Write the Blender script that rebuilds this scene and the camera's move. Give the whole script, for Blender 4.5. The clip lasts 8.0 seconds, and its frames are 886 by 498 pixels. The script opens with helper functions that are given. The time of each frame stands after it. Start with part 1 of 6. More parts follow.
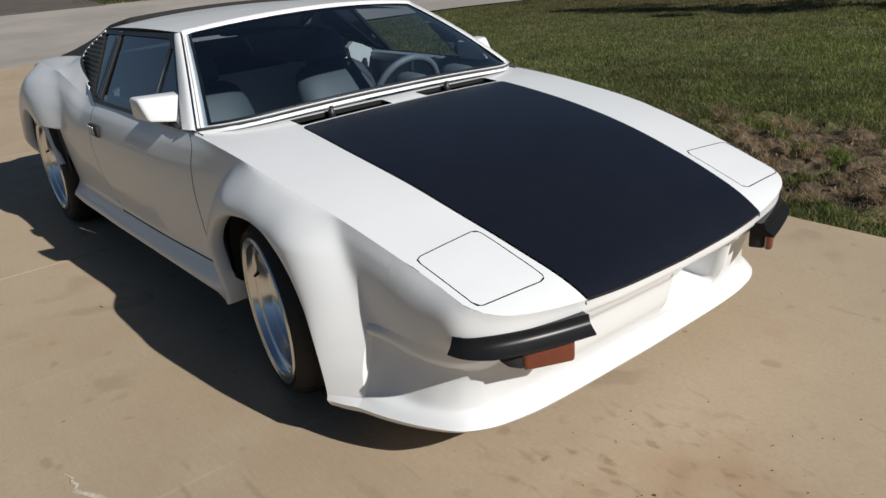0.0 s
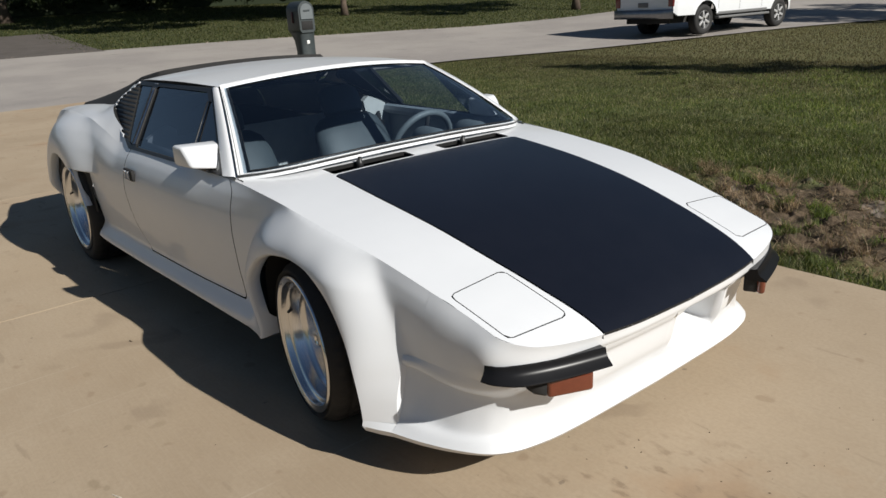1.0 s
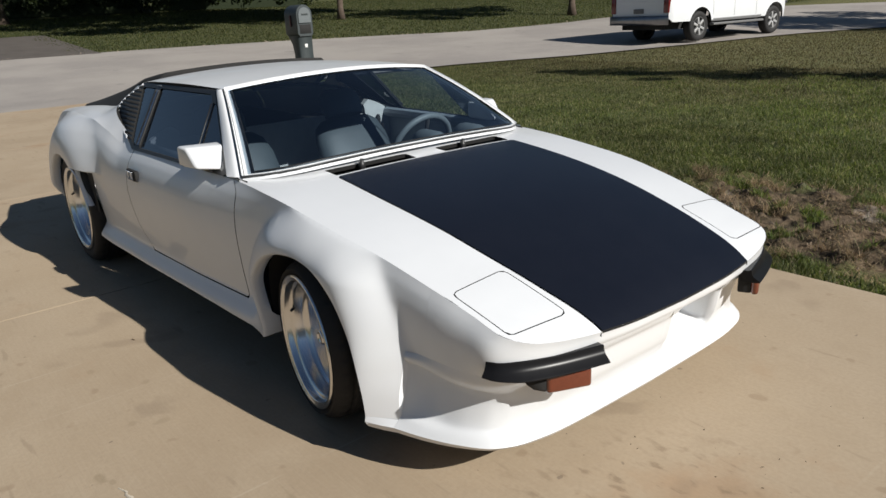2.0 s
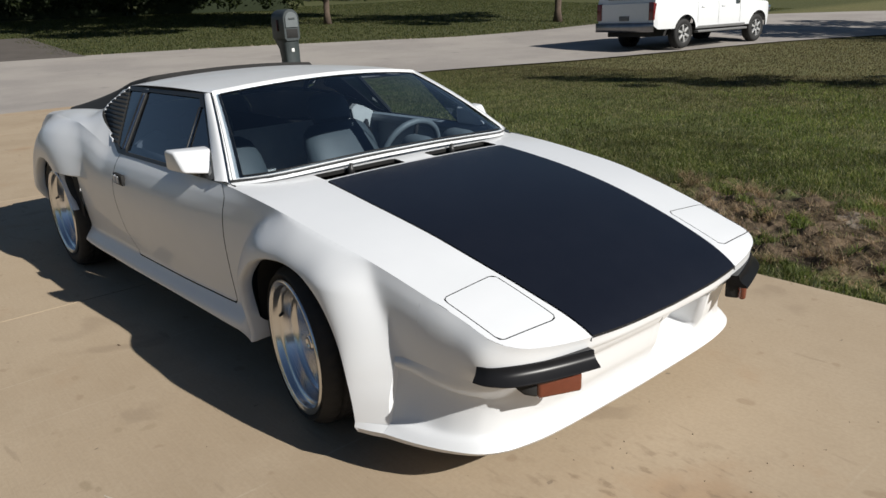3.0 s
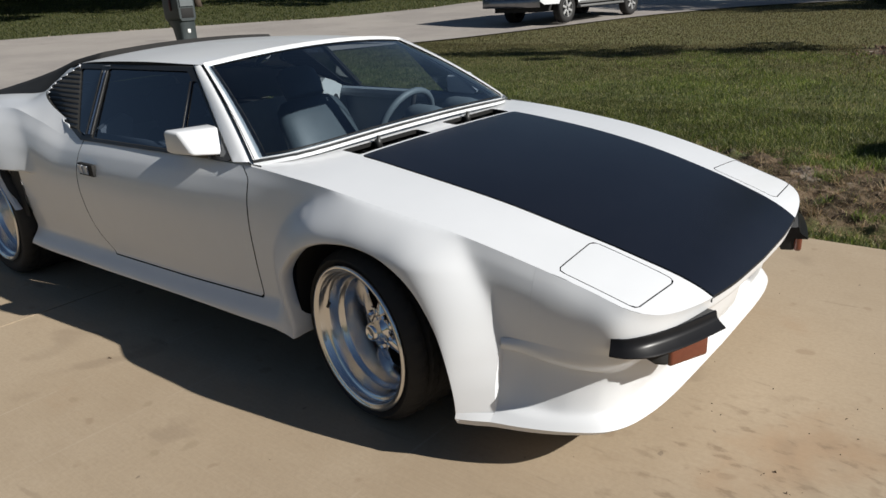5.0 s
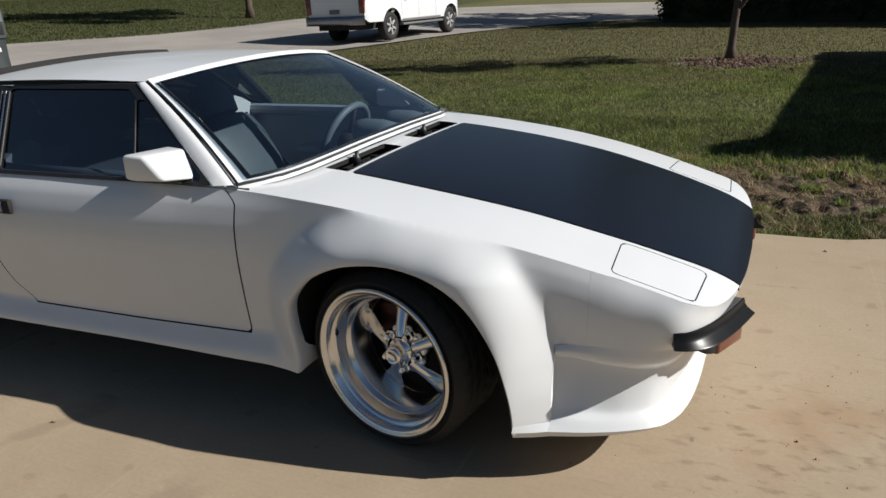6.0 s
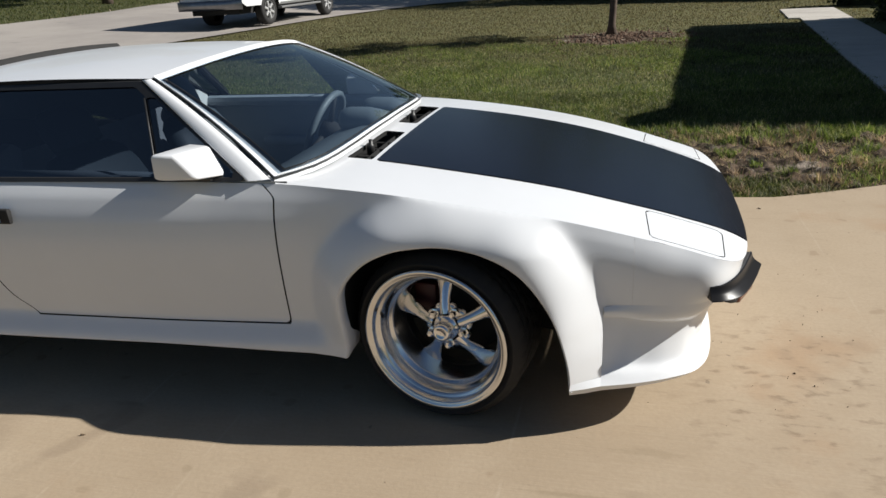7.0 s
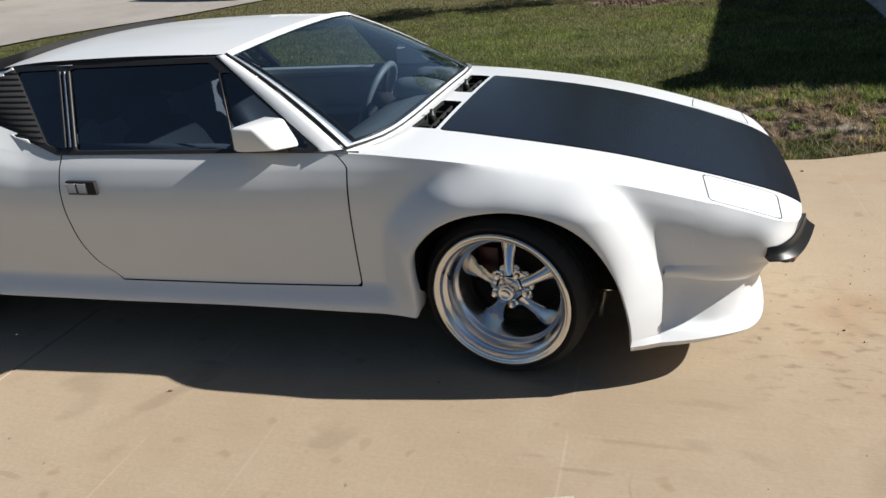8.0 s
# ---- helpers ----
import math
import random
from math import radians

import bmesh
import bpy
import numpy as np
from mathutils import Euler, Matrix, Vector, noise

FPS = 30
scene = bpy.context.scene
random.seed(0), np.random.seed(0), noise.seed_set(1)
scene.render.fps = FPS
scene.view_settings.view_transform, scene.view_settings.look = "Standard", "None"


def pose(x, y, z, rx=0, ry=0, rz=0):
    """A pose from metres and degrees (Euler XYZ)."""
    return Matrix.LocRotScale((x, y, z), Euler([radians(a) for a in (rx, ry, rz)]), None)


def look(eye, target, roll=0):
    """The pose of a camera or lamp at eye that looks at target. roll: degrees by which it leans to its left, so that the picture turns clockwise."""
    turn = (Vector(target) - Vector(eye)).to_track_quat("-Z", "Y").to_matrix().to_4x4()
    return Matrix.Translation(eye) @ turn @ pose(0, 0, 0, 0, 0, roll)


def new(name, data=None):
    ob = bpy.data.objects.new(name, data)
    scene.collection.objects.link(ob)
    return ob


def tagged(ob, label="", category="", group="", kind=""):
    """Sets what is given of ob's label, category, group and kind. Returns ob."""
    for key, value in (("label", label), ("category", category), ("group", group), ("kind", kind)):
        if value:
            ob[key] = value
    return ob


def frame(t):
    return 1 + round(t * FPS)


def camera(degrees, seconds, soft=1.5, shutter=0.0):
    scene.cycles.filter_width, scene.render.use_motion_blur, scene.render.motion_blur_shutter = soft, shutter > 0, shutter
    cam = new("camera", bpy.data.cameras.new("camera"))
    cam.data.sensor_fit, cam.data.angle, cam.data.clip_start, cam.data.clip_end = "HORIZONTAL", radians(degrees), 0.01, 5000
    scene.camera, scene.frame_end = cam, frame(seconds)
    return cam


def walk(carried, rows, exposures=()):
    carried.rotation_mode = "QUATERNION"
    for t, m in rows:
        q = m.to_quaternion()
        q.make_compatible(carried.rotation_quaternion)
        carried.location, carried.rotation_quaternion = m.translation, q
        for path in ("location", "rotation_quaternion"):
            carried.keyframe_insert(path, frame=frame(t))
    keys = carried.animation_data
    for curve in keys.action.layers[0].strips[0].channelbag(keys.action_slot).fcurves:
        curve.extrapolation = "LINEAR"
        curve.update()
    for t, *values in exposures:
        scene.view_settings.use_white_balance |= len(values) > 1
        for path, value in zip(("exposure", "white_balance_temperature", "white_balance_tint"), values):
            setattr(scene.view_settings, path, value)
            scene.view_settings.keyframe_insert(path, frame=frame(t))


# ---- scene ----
cam = camera(63.2, 8.0)
PATH = [
    (0, (1.928, -1.55, 1.272), (0.447, -0.447, 0.505), -4.9),
    (0.2, (1.924, -1.579, 1.286), (0.475, -0.519, 0.526), -4.6),
    (0.5, (1.943, -1.653, 1.31), (0.455, -0.531, 0.584), -4.9),
    (0.7, (1.959, -1.698, 1.318), (0.505, -0.579, 0.659), -4.1),
    (1, (2.005, -1.769, 1.336), (0.519, -0.597, 0.688), -3.5),
    (1.2, (2.018, -1.787, 1.336), (0.568, -0.643, 0.709), -3.3),
    (1.5, (2.03, -1.818, 1.339), (0.55, -0.635, 0.699), -3.2),
    (1.7, (2.031, -1.817, 1.340), (0.587, -0.664, 0.716), -3.1),
    (2.8, (2.024, -1.820, 1.338), (0.599, -0.638, 0.727), -2.7),
    (3, (2.021, -1.826, 1.339), (0.564, -0.607, 0.713), -2.6),
    (3.2, (2.017, -1.821, 1.335), (0.594, -0.634, 0.728), -2.7),
    (3.5, (2.008, -1.836, 1.338), (0.554, -0.615, 0.71), -2.7),
    (3.8, (1.985, -1.844, 1.327), (0.572, -0.652, 0.707), -2.5),
    (4, (1.957, -1.861, 1.322), (0.52, -0.631, 0.673), -1.7),
    (4.2, (1.899, -1.879, 1.309), (0.521, -0.662, 0.660), -1.3),
    (4.3, (1.852, -1.890, 1.296), (0.490, -0.657, 0.644), -2.2),
    (4.5, (1.752, -1.928, 1.276), (0.389, -0.628, 0.605), -5.5),
    (4.6, (1.691, -1.956, 1.280), (0.385, -0.668, 0.618), -6.8),
    (4.7, (1.634, -1.993, 1.281), (0.317, -0.651, 0.6), -6.1),
    (5.8, (1.068, -2.389, 1.288), (0.214, -0.765, 0.630), -2.4),
    (5.9, (1.006, -2.390, 1.283), (0.192, -0.742, 0.630), -2.7),
    (6, (0.955, -2.392, 1.285), (0.147, -0.689, 0.617), -2.9),
    (6.2, (0.829, -2.409, 1.288), (0.121, -0.712, 0.640), 0.4),
    (6.3, (0.777, -2.415, 1.288), (0.102, -0.704, 0.641), 0.2),
    (6.5, (0.706, -2.45, 1.31), (0.071, -0.685, 0.618), -0.8),
    (6.7, (0.623, -2.514, 1.309), (0.079, -0.772, 0.621), -1.5),
    (7, (0.541, -2.655, 1.344), (0.046, -0.861, 0.612), -3.6),
    (7.2, (0.488, -2.714, 1.353), (0.026, -0.965, 0.625), -4.1),
    (7.3, (0.475, -2.736, 1.360), (0.010, -0.993, 0.619), -3.6),
    (7.5, (0.442, -2.77, 1.381), (-0.042, -0.996, 0.594), -4.4),
    (7.7, (0.437, -2.778, 1.378), (-0.065, -1.062, 0.600), -4.7),
    (8, (0.436, -2.795, 1.391), (-0.114, -1.052, 0.578), -5.0),
]
EXPOSURE = [(0, -0.12), (0.6, -0.1), (1.2, 0.0), (4.5, 0.02), (6.0, 0.04), (6.5, 0.10), (7.0, 0.28), (7.5, 0.38), (8.0, 0.42)]
walk(cam, [(t, look(eye, target, roll)) for t, eye, target, roll in PATH], EXPOSURE)
# ---- world and light ----
world = bpy.data.worlds.new("sky")
scene.world = world
world.use_nodes = True
wn = world.node_tree
sky = wn.nodes.new("ShaderNodeTexSky")
sky.sky_type = "NISHITA"
sky.sun_disc = False
SUN_DIR = Vector((1.27, 0.30, 0.86)).normalized()
sky.sun_elevation = math.asin(SUN_DIR.z)
sky.sun_rotation = math.atan2(SUN_DIR.x, SUN_DIR.y)
sky.air_density, sky.dust_density, sky.ozone_density = 1.0, 0.15, 2.2
wn.links.new(sky.outputs["Color"], wn.nodes["Background"].inputs["Color"])
wn.nodes["Background"].inputs["Strength"].default_value = 0.047
sun_data = bpy.data.lights.new("sun", "SUN")
sun_data.energy, sun_data.angle, sun_data.color = 6.05, radians(0.55), (1.0, 0.968, 0.91)
sun = new("sun", sun_data)
sun.matrix_world = look(SUN_DIR * 50, (0, 0, 0))


# ---- materials ----
def material(name, color, rough=0.5, metal=0.0, second=None, scale=8.0, detail=6.0, bump=0.0, bump_scale=60.0, coat=0.0, contrast=0.5, spec=0.5):
    """A surface with a base colour that wanders to a second one, and a fine relief."""
    m = bpy.data.materials.new(name)
    m.use_nodes = True
    n, l = m.node_tree.nodes, m.node_tree.links
    b = n["Principled BSDF"]
    b.inputs["Base Color"].default_value = (*color, 1)
    b.inputs["Roughness"].default_value = rough
    b.inputs["Metallic"].default_value = metal
    b.inputs["Specular IOR Level"].default_value = spec
    b.inputs["Coat Weight"].default_value = coat
    tc = n.new("ShaderNodeTexCoord")
    if second:
        t = n.new("ShaderNodeTexNoise")
        t.inputs["Scale"].default_value, t.inputs["Detail"].default_value = scale, detail
        t.inputs["Roughness"].default_value = 0.65
        r = n.new("ShaderNodeValToRGB")
        r.color_ramp.elements[0].position, r.color_ramp.elements[1].position = 0.5 - contrast / 2, 0.5 + contrast / 2
        r.color_ramp.elements[0].color, r.color_ramp.elements[1].color = (*color, 1), (*second, 1)
        l.new(tc.outputs["Object"], t.inputs["Vector"])
        l.new(t.outputs["Fac"], r.inputs["Fac"])
        l.new(r.outputs["Color"], b.inputs["Base Color"])
    if bump:
        t2 = n.new("ShaderNodeTexNoise")
        t2.inputs["Scale"].default_value, t2.inputs["Detail"].default_value = bump_scale, 4.0
        bp = n.new("ShaderNodeBump")
        bp.inputs["Strength"].default_value, bp.inputs["Distance"].default_value = bump, 0.01
        l.new(tc.outputs["Object"], t2.inputs["Vector"])
        l.new(t2.outputs["Fac"], bp.inputs["Height"])
        l.new(bp.outputs["Normal"], b.inputs["Normal"])
    return m


def glass(name, color, rough=0.0, base=0.06, gain=0.85):
    """A thin pane: clear but tinted seen square on, a mirror at a grazing angle."""
    m = bpy.data.materials.new(name)
    m.use_nodes = True
    n, l = m.node_tree.nodes, m.node_tree.links
    n.remove(n["Principled BSDF"])
    t, g, mix, f, p, a = (n.new("ShaderNode" + k) for k in ("BsdfTransparent", "BsdfGlossy", "MixShader", "LayerWeight", "Math", "Math"))
    t.inputs["Color"].default_value = (*color, 1)
    g.inputs["Roughness"].default_value = rough
    f.inputs["Blend"].default_value = 0.5
    p.operation, a.operation = "POWER", "MULTIPLY_ADD"
    p.inputs[1].default_value = 4.0
    a.inputs[1].default_value, a.inputs[2].default_value = gain, base
    l.new(f.outputs["Facing"], p.inputs[0])
    l.new(p.outputs["Value"], a.inputs[0])
    l.new(a.outputs["Value"], mix.inputs["Fac"])
    l.new(t.outputs["BSDF"], mix.inputs[1])
    l.new(g.outputs["BSDF"], mix.inputs[2])
    l.new(mix.outputs["Shader"], n["Material Output"].inputs["Surface"])
    return m


WHITE = material("white_paint", (0.695, 0.708, 0.722), 0.36, second=(0.655, 0.668, 0.682), scale=3.0, bump=0.012, bump_scale=260, coat=0.35)
BLACK = material("satin_black_wrap", (0.0055, 0.0065, 0.011), 0.27, second=(0.008, 0.009, 0.014), scale=5.0, bump=0.02, bump_scale=420)
TRIM = material("black_rubber", (0.012, 0.012, 0.013), 0.45, second=(0.02, 0.02, 0.02), scale=30, bump=0.05, bump_scale=300)
DARK = material("matt_black", (0.008, 0.008, 0.008), 0.8, second=(0.014, 0.013, 0.012), scale=20)
# Near-black for rims and sheets: painted shade in gaps, and the roof's seal.
GAP = material("panel_gap", (0.004, 0.004, 0.004), 0.9)
TYRE = material("tyre_rubber", (0.009, 0.009, 0.009), 0.75, second=(0.015, 0.014, 0.014), scale=40, bump=0.08, bump_scale=180)
CHROME = material("polished_alloy", (0.80, 0.80, 0.82), 0.07, 1.0, second=(0.70, 0.70, 0.72), scale=14, bump=0.02, bump_scale=90)
RIM = material("turned_alloy", (0.74, 0.74, 0.74), 0.20, 1.0, second=(0.66, 0.66, 0.67), scale=24, bump=0.03, bump_scale=120)
STEEL = material("brushed_alloy", (0.72, 0.72, 0.73), 0.2, 1.0, second=(0.62, 0.62, 0.63), scale=30)
AMBER = material("amber_lens", (0.15, 0.036, 0.016), 0.2, second=(0.115, 0.027, 0.012), scale=30, bump=0.1, bump_scale=120, coat=0.6)
WS_GLASS = glass("windscreen_glass", (0.54, 0.66, 0.76), base=0.17, gain=0.9)
SIDE_GLASS = glass("tinted_side_glass", (0.105, 0.135, 0.18), base=0.15)
GREY = material("grey_leather", (0.165, 0.19, 0.20), 0.5, second=(0.13, 0.15, 0.16), scale=9, bump=0.12, bump_scale=160)
PALE = material("pale_trim_cloth", (0.55, 0.55, 0.53), 0.8, second=(0.46, 0.46, 0.45), scale=22, bump=0.2, bump_scale=200)
CARPET = material("dark_carpet", (0.045, 0.05, 0.055), 0.95, second=(0.07, 0.075, 0.08), scale=60, bump=0.3, bump_scale=300)


# ---- mesh helpers ----
def part(name, bm, mat, parent=None, label="", smooth=True, angle=0.6):
    """Links a bmesh as one mesh object, under a thing or a part if one is given."""
    if smooth:
        for f in bm.faces:
            f.smooth = True
        for e in bm.edges:
            if len(e.link_faces) == 2 and e.calc_face_angle(0) > angle:
                e.smooth = False
    me = bpy.data.meshes.new(name)
    bm.to_mesh(me)
    bm.free()
    me.materials.append(mat)
    if max((p.material_index for p in me.polygons), default=0):
        me.materials.append(GAP if mat in (WHITE, BLACK, TRIM) else mat)
    ob = new(name, me)
    if parent is not None:
        ob.parent = parent
    if label:
        tagged(ob, label=label)
    return ob


def thing(name, label, category, group="", kind="", at=None):
    ob = new(name)
    if at is not None:
        ob.matrix_basis = at
    return tagged(ob, label, category, group, kind)


def smooth_curve(*pairs):
    """A smooth function through (x, value) pairs, with no overshoot."""
    p = np.array(sorted(pairs), float)
    x, v = p[:, 0], p[:, 1]
    d = np.diff(v) / np.diff(x)
    m = np.zeros(len(x))
    m[0], m[-1] = d[0], d[-1]
    for i in range(1, len(x) - 1):
        m[i] = 0 if d[i - 1] * d[i] <= 0 else 2 * d[i - 1] * d[i] / (d[i - 1] + d[i])

    def f(q):
        q = np.clip(np.asarray(q, float), x[0], x[-1])
        i = np.clip(np.searchsorted(x, q) - 1, 0, len(x) - 2)
        h = x[i + 1] - x[i]
        t = (q - x[i]) / h
        return (2 * t**3 - 3 * t**2 + 1) * v[i] + (t**3 - 2 * t**2 + t) * h * m[i] + (3 * t**2 - 2 * t**3) * v[i + 1] + (t**3 - t**2) * h * m[i + 1]

    return f


def step(a, b, q):
    t = np.clip((q - a) / (b - a), 0, 1)
    return t * t * (3 - 2 * t)


class Sheet:
    """A flat grid that can be cut along curves given as functions and then bent into a panel."""

    def __init__(self, us, vs):
        self.p = np.array([(u, v) for v in vs for u in us], float)
        n = len(us)
        self.f = [(j * n + i, j * n + i + 1, j * n + i + n + 1, j * n + i + n) for j in range(len(vs) - 1) for i in range(n - 1)]

    def keep(self, fn):
        d = fn(self.p[:, 0], self.p[:, 1])
        d = np.where(np.abs(d) < 1e-6, 1e-6, d)
        pts, cuts, out = list(map(tuple, self.p)), {}, []
        for face in self.f:
            s = [d[i] > 0 for i in face]
            if all(s):
                out.append(face)
                continue
            if not any(s):
                continue
            poly = []
            for k, i in enumerate(face):
                j = face[(k + 1) % len(face)]
                if d[i] > 0:
                    poly.append(i)
                if (d[i] > 0) != (d[j] > 0):
                    key = (min(i, j), max(i, j))
                    if key not in cuts:
                        t = d[i] / (d[i] - d[j])
                        cuts[key] = len(pts)
                        pts.append(tuple(np.array(pts[i]) * (1 - t) + np.array(pts[j]) * t))
                    poly.append(cuts[key])
            if len(poly) > 2:
                out.append(tuple(poly))
        self.p, self.f = np.array(pts), out
        return self

    def copy(self):
        c = Sheet([0, 1], [0, 1])
        c.p, c.f = self.p.copy(), list(self.f)
        return c

    def into(self, bm, bend, flip=False, edge=None, where=None):
        """Adds the bent sheet to bm; edge: the way in which its rim turns in; where: at which places it does."""
        used = sorted({i for f in self.f for i in f})
        x, y, z = bend(self.p[used, 0], self.p[used, 1])
        vs = {i: bm.verts.new((float(a), float(b), float(c))) for i, a, b, c in zip(used, x, y, z)}
        made = []
        for f in self.f:
            loop = [vs[i] for i in (f[::-1] if flip else f)]
            try:
                made.append(bm.faces.new(loop))
            except ValueError:
                pass
        bmesh.ops.remove_doubles(bm, verts=[v for v in vs.values()], dist=0.0004)
        if edge is not None:
            made = [f for f in made if f.is_valid]
            rim = {e for f in made for e in f.edges if len(e.link_faces) == 1}
            if where:
                ends = {v for e in rim for v in e.verts}
                good = {v for v in ends if where(v.co)}
                rim = {e for e in rim if all(v in good for v in e.verts)}
            got = bmesh.ops.extrude_edge_only(bm, edges=list(rim))
            bmesh.ops.translate(bm, verts=[g for g in got["geom"] if isinstance(g, bmesh.types.BMVert)], vec=edge)
            # Turned-in rims take the second material, so gap shade is in the colour.
            for g in got["geom"]:
                if isinstance(g, bmesh.types.BMFace):
                    g.material_index = 1
        return bm


def rounded(points, r):
    """The distance outside a convex shape with rounded corners, minus inside; its corner points lie r inside its outline."""
    q = np.array(points, float)
    area = sum(a[0] * b[1] - a[1] * b[0] for a, b in zip(q, np.roll(q, -1, 0)))
    if area < 0:
        q = q[::-1]

    def f(u, v):
        p = np.stack([u, v], -1)
        best, inside = np.full(len(u), 1e9), np.full(len(u), -1e9)
        for a, b in zip(q, np.roll(q, -1, 0)):
            e = b - a
            t = np.clip(((p - a) @ e) / (e @ e), 0, 1)
            best = np.minimum(best, np.linalg.norm(p - a - t[:, None] * e, axis=1))
            inside = np.maximum(inside, ((p - a) @ np.array([e[1], -e[0]])) / np.linalg.norm(e))
        return np.where(inside > 0, best, inside) - r

    return f


def loft(bm, rows, flip=False, close=False):
    """A skin over rows of points."""
    vs = [[bm.verts.new(p) for p in row] for row in rows]
    n = len(vs[0])
    for a, b in zip(vs, vs[1:]):
        for i in range(n if close else n - 1):
            j = (i + 1) % n
            loop = [a[i], a[j], b[j], b[i]]
            bm.faces.new(loop[::-1] if flip else loop)
    return vs


def lathe(bm, profile, n=48, axis="Y"):
    """Turns a profile of (radius, along) round the y axis."""
    rows = [[(r * math.cos(2 * math.pi * k / n), a, r * math.sin(2 * math.pi * k / n)) for k in range(n)] for r, a in profile]
    return loft(bm, rows, close=True)


def box(bm, x0, x1, y0, y1, z0, z1, bevel=0.0, seg=2):
    got = bmesh.ops.create_cube(bm, size=1.0)
    vs = got["verts"]
    for v in vs:
        v.co = ((x0 + x1) / 2 + v.co.x * (x1 - x0), (y0 + y1) / 2 + v.co.y * (y1 - y0), (z0 + z1) / 2 + v.co.z * (z1 - z0))
    if bevel:
        es = list({e for v in vs for e in v.link_edges})
        bmesh.ops.bevel(bm, geom=es, offset=bevel, segments=seg, affect="EDGES", profile=0.5)
    return bm


def tube(bm, pts, r, n=10, closed=False, caps=True):
    """A round bar along points; r may be one radius a point."""
    pts = [Vector(p) for p in pts]
    rs = r if isinstance(r, (list, tuple)) else [r] * len(pts)
    rows, up = [], None
    for i, p in enumerate(pts):
        a = pts[i - 1] if i or closed else p
        b = pts[(i + 1) % len(pts)] if i < len(pts) - 1 or closed else p
        d = (b - a).normalized()
        if up is None:
            up = d.orthogonal().normalized()
        up = (up - d * up.dot(d)).normalized()
        side = d.cross(up)
        rows.append([tuple(p + (up * math.cos(2 * math.pi * k / n) + side * math.sin(2 * math.pi * k / n)) * rs[i]) for k in range(n)])
    if closed:
        rows.append(rows[0])
    vs = loft(bm, rows, close=True)
    if caps and not closed:
        bm.faces.new(vs[0][::-1])
        bm.faces.new(vs[-1])
    return bm


def mirrored(bm):
    """A copy of bm with left and right swapped."""
    c = bm.copy()
    for v in c.verts:
        v.co.y = -v.co.y
    bmesh.ops.reverse_faces(c, faces=c.faces)
    return c


def both(name, bm, mat, parent, label=""):
    other = mirrored(bm)
    return part(name, bm, mat, parent, label), part(name, other, mat, parent, label)


def add_mirror(bm):
    geom = list(bm.verts) + list(bm.edges) + list(bm.faces)
    got = bmesh.ops.duplicate(bm, geom=geom)["geom"]
    for v in got:
        if isinstance(v, bmesh.types.BMVert):
            v.co.y = -v.co.y
    bmesh.ops.reverse_faces(bm, faces=[f for f in got if isinstance(f, bmesh.types.BMFace)])
    return bm


# ---- the lie of the land ----
def land(x, y):
    """Nearly level round the car and the lawn, rising across the street and beyond it."""
    x, y = np.asarray(x, float), np.asarray(y, float)
    s = -0.96 * x + 0.27 * y - 14
    return 0.0045 * np.clip(np.hypot(x, y) - 3, 0, 19) + 0.045 * np.clip(s, 0, 11) + 0.06 * np.clip(s - 11, 0, 40)


def spread(a, b, fine_a, fine_b, fine, coarse):
    """Places from a to b, close together between fine_a and fine_b."""
    out, q = [], a
    while q < b:
        out.append(q)
        far = max(fine_a - q, q - fine_b, 0)
        q += fine + min(coarse, far * 0.25)
    return out + [b]


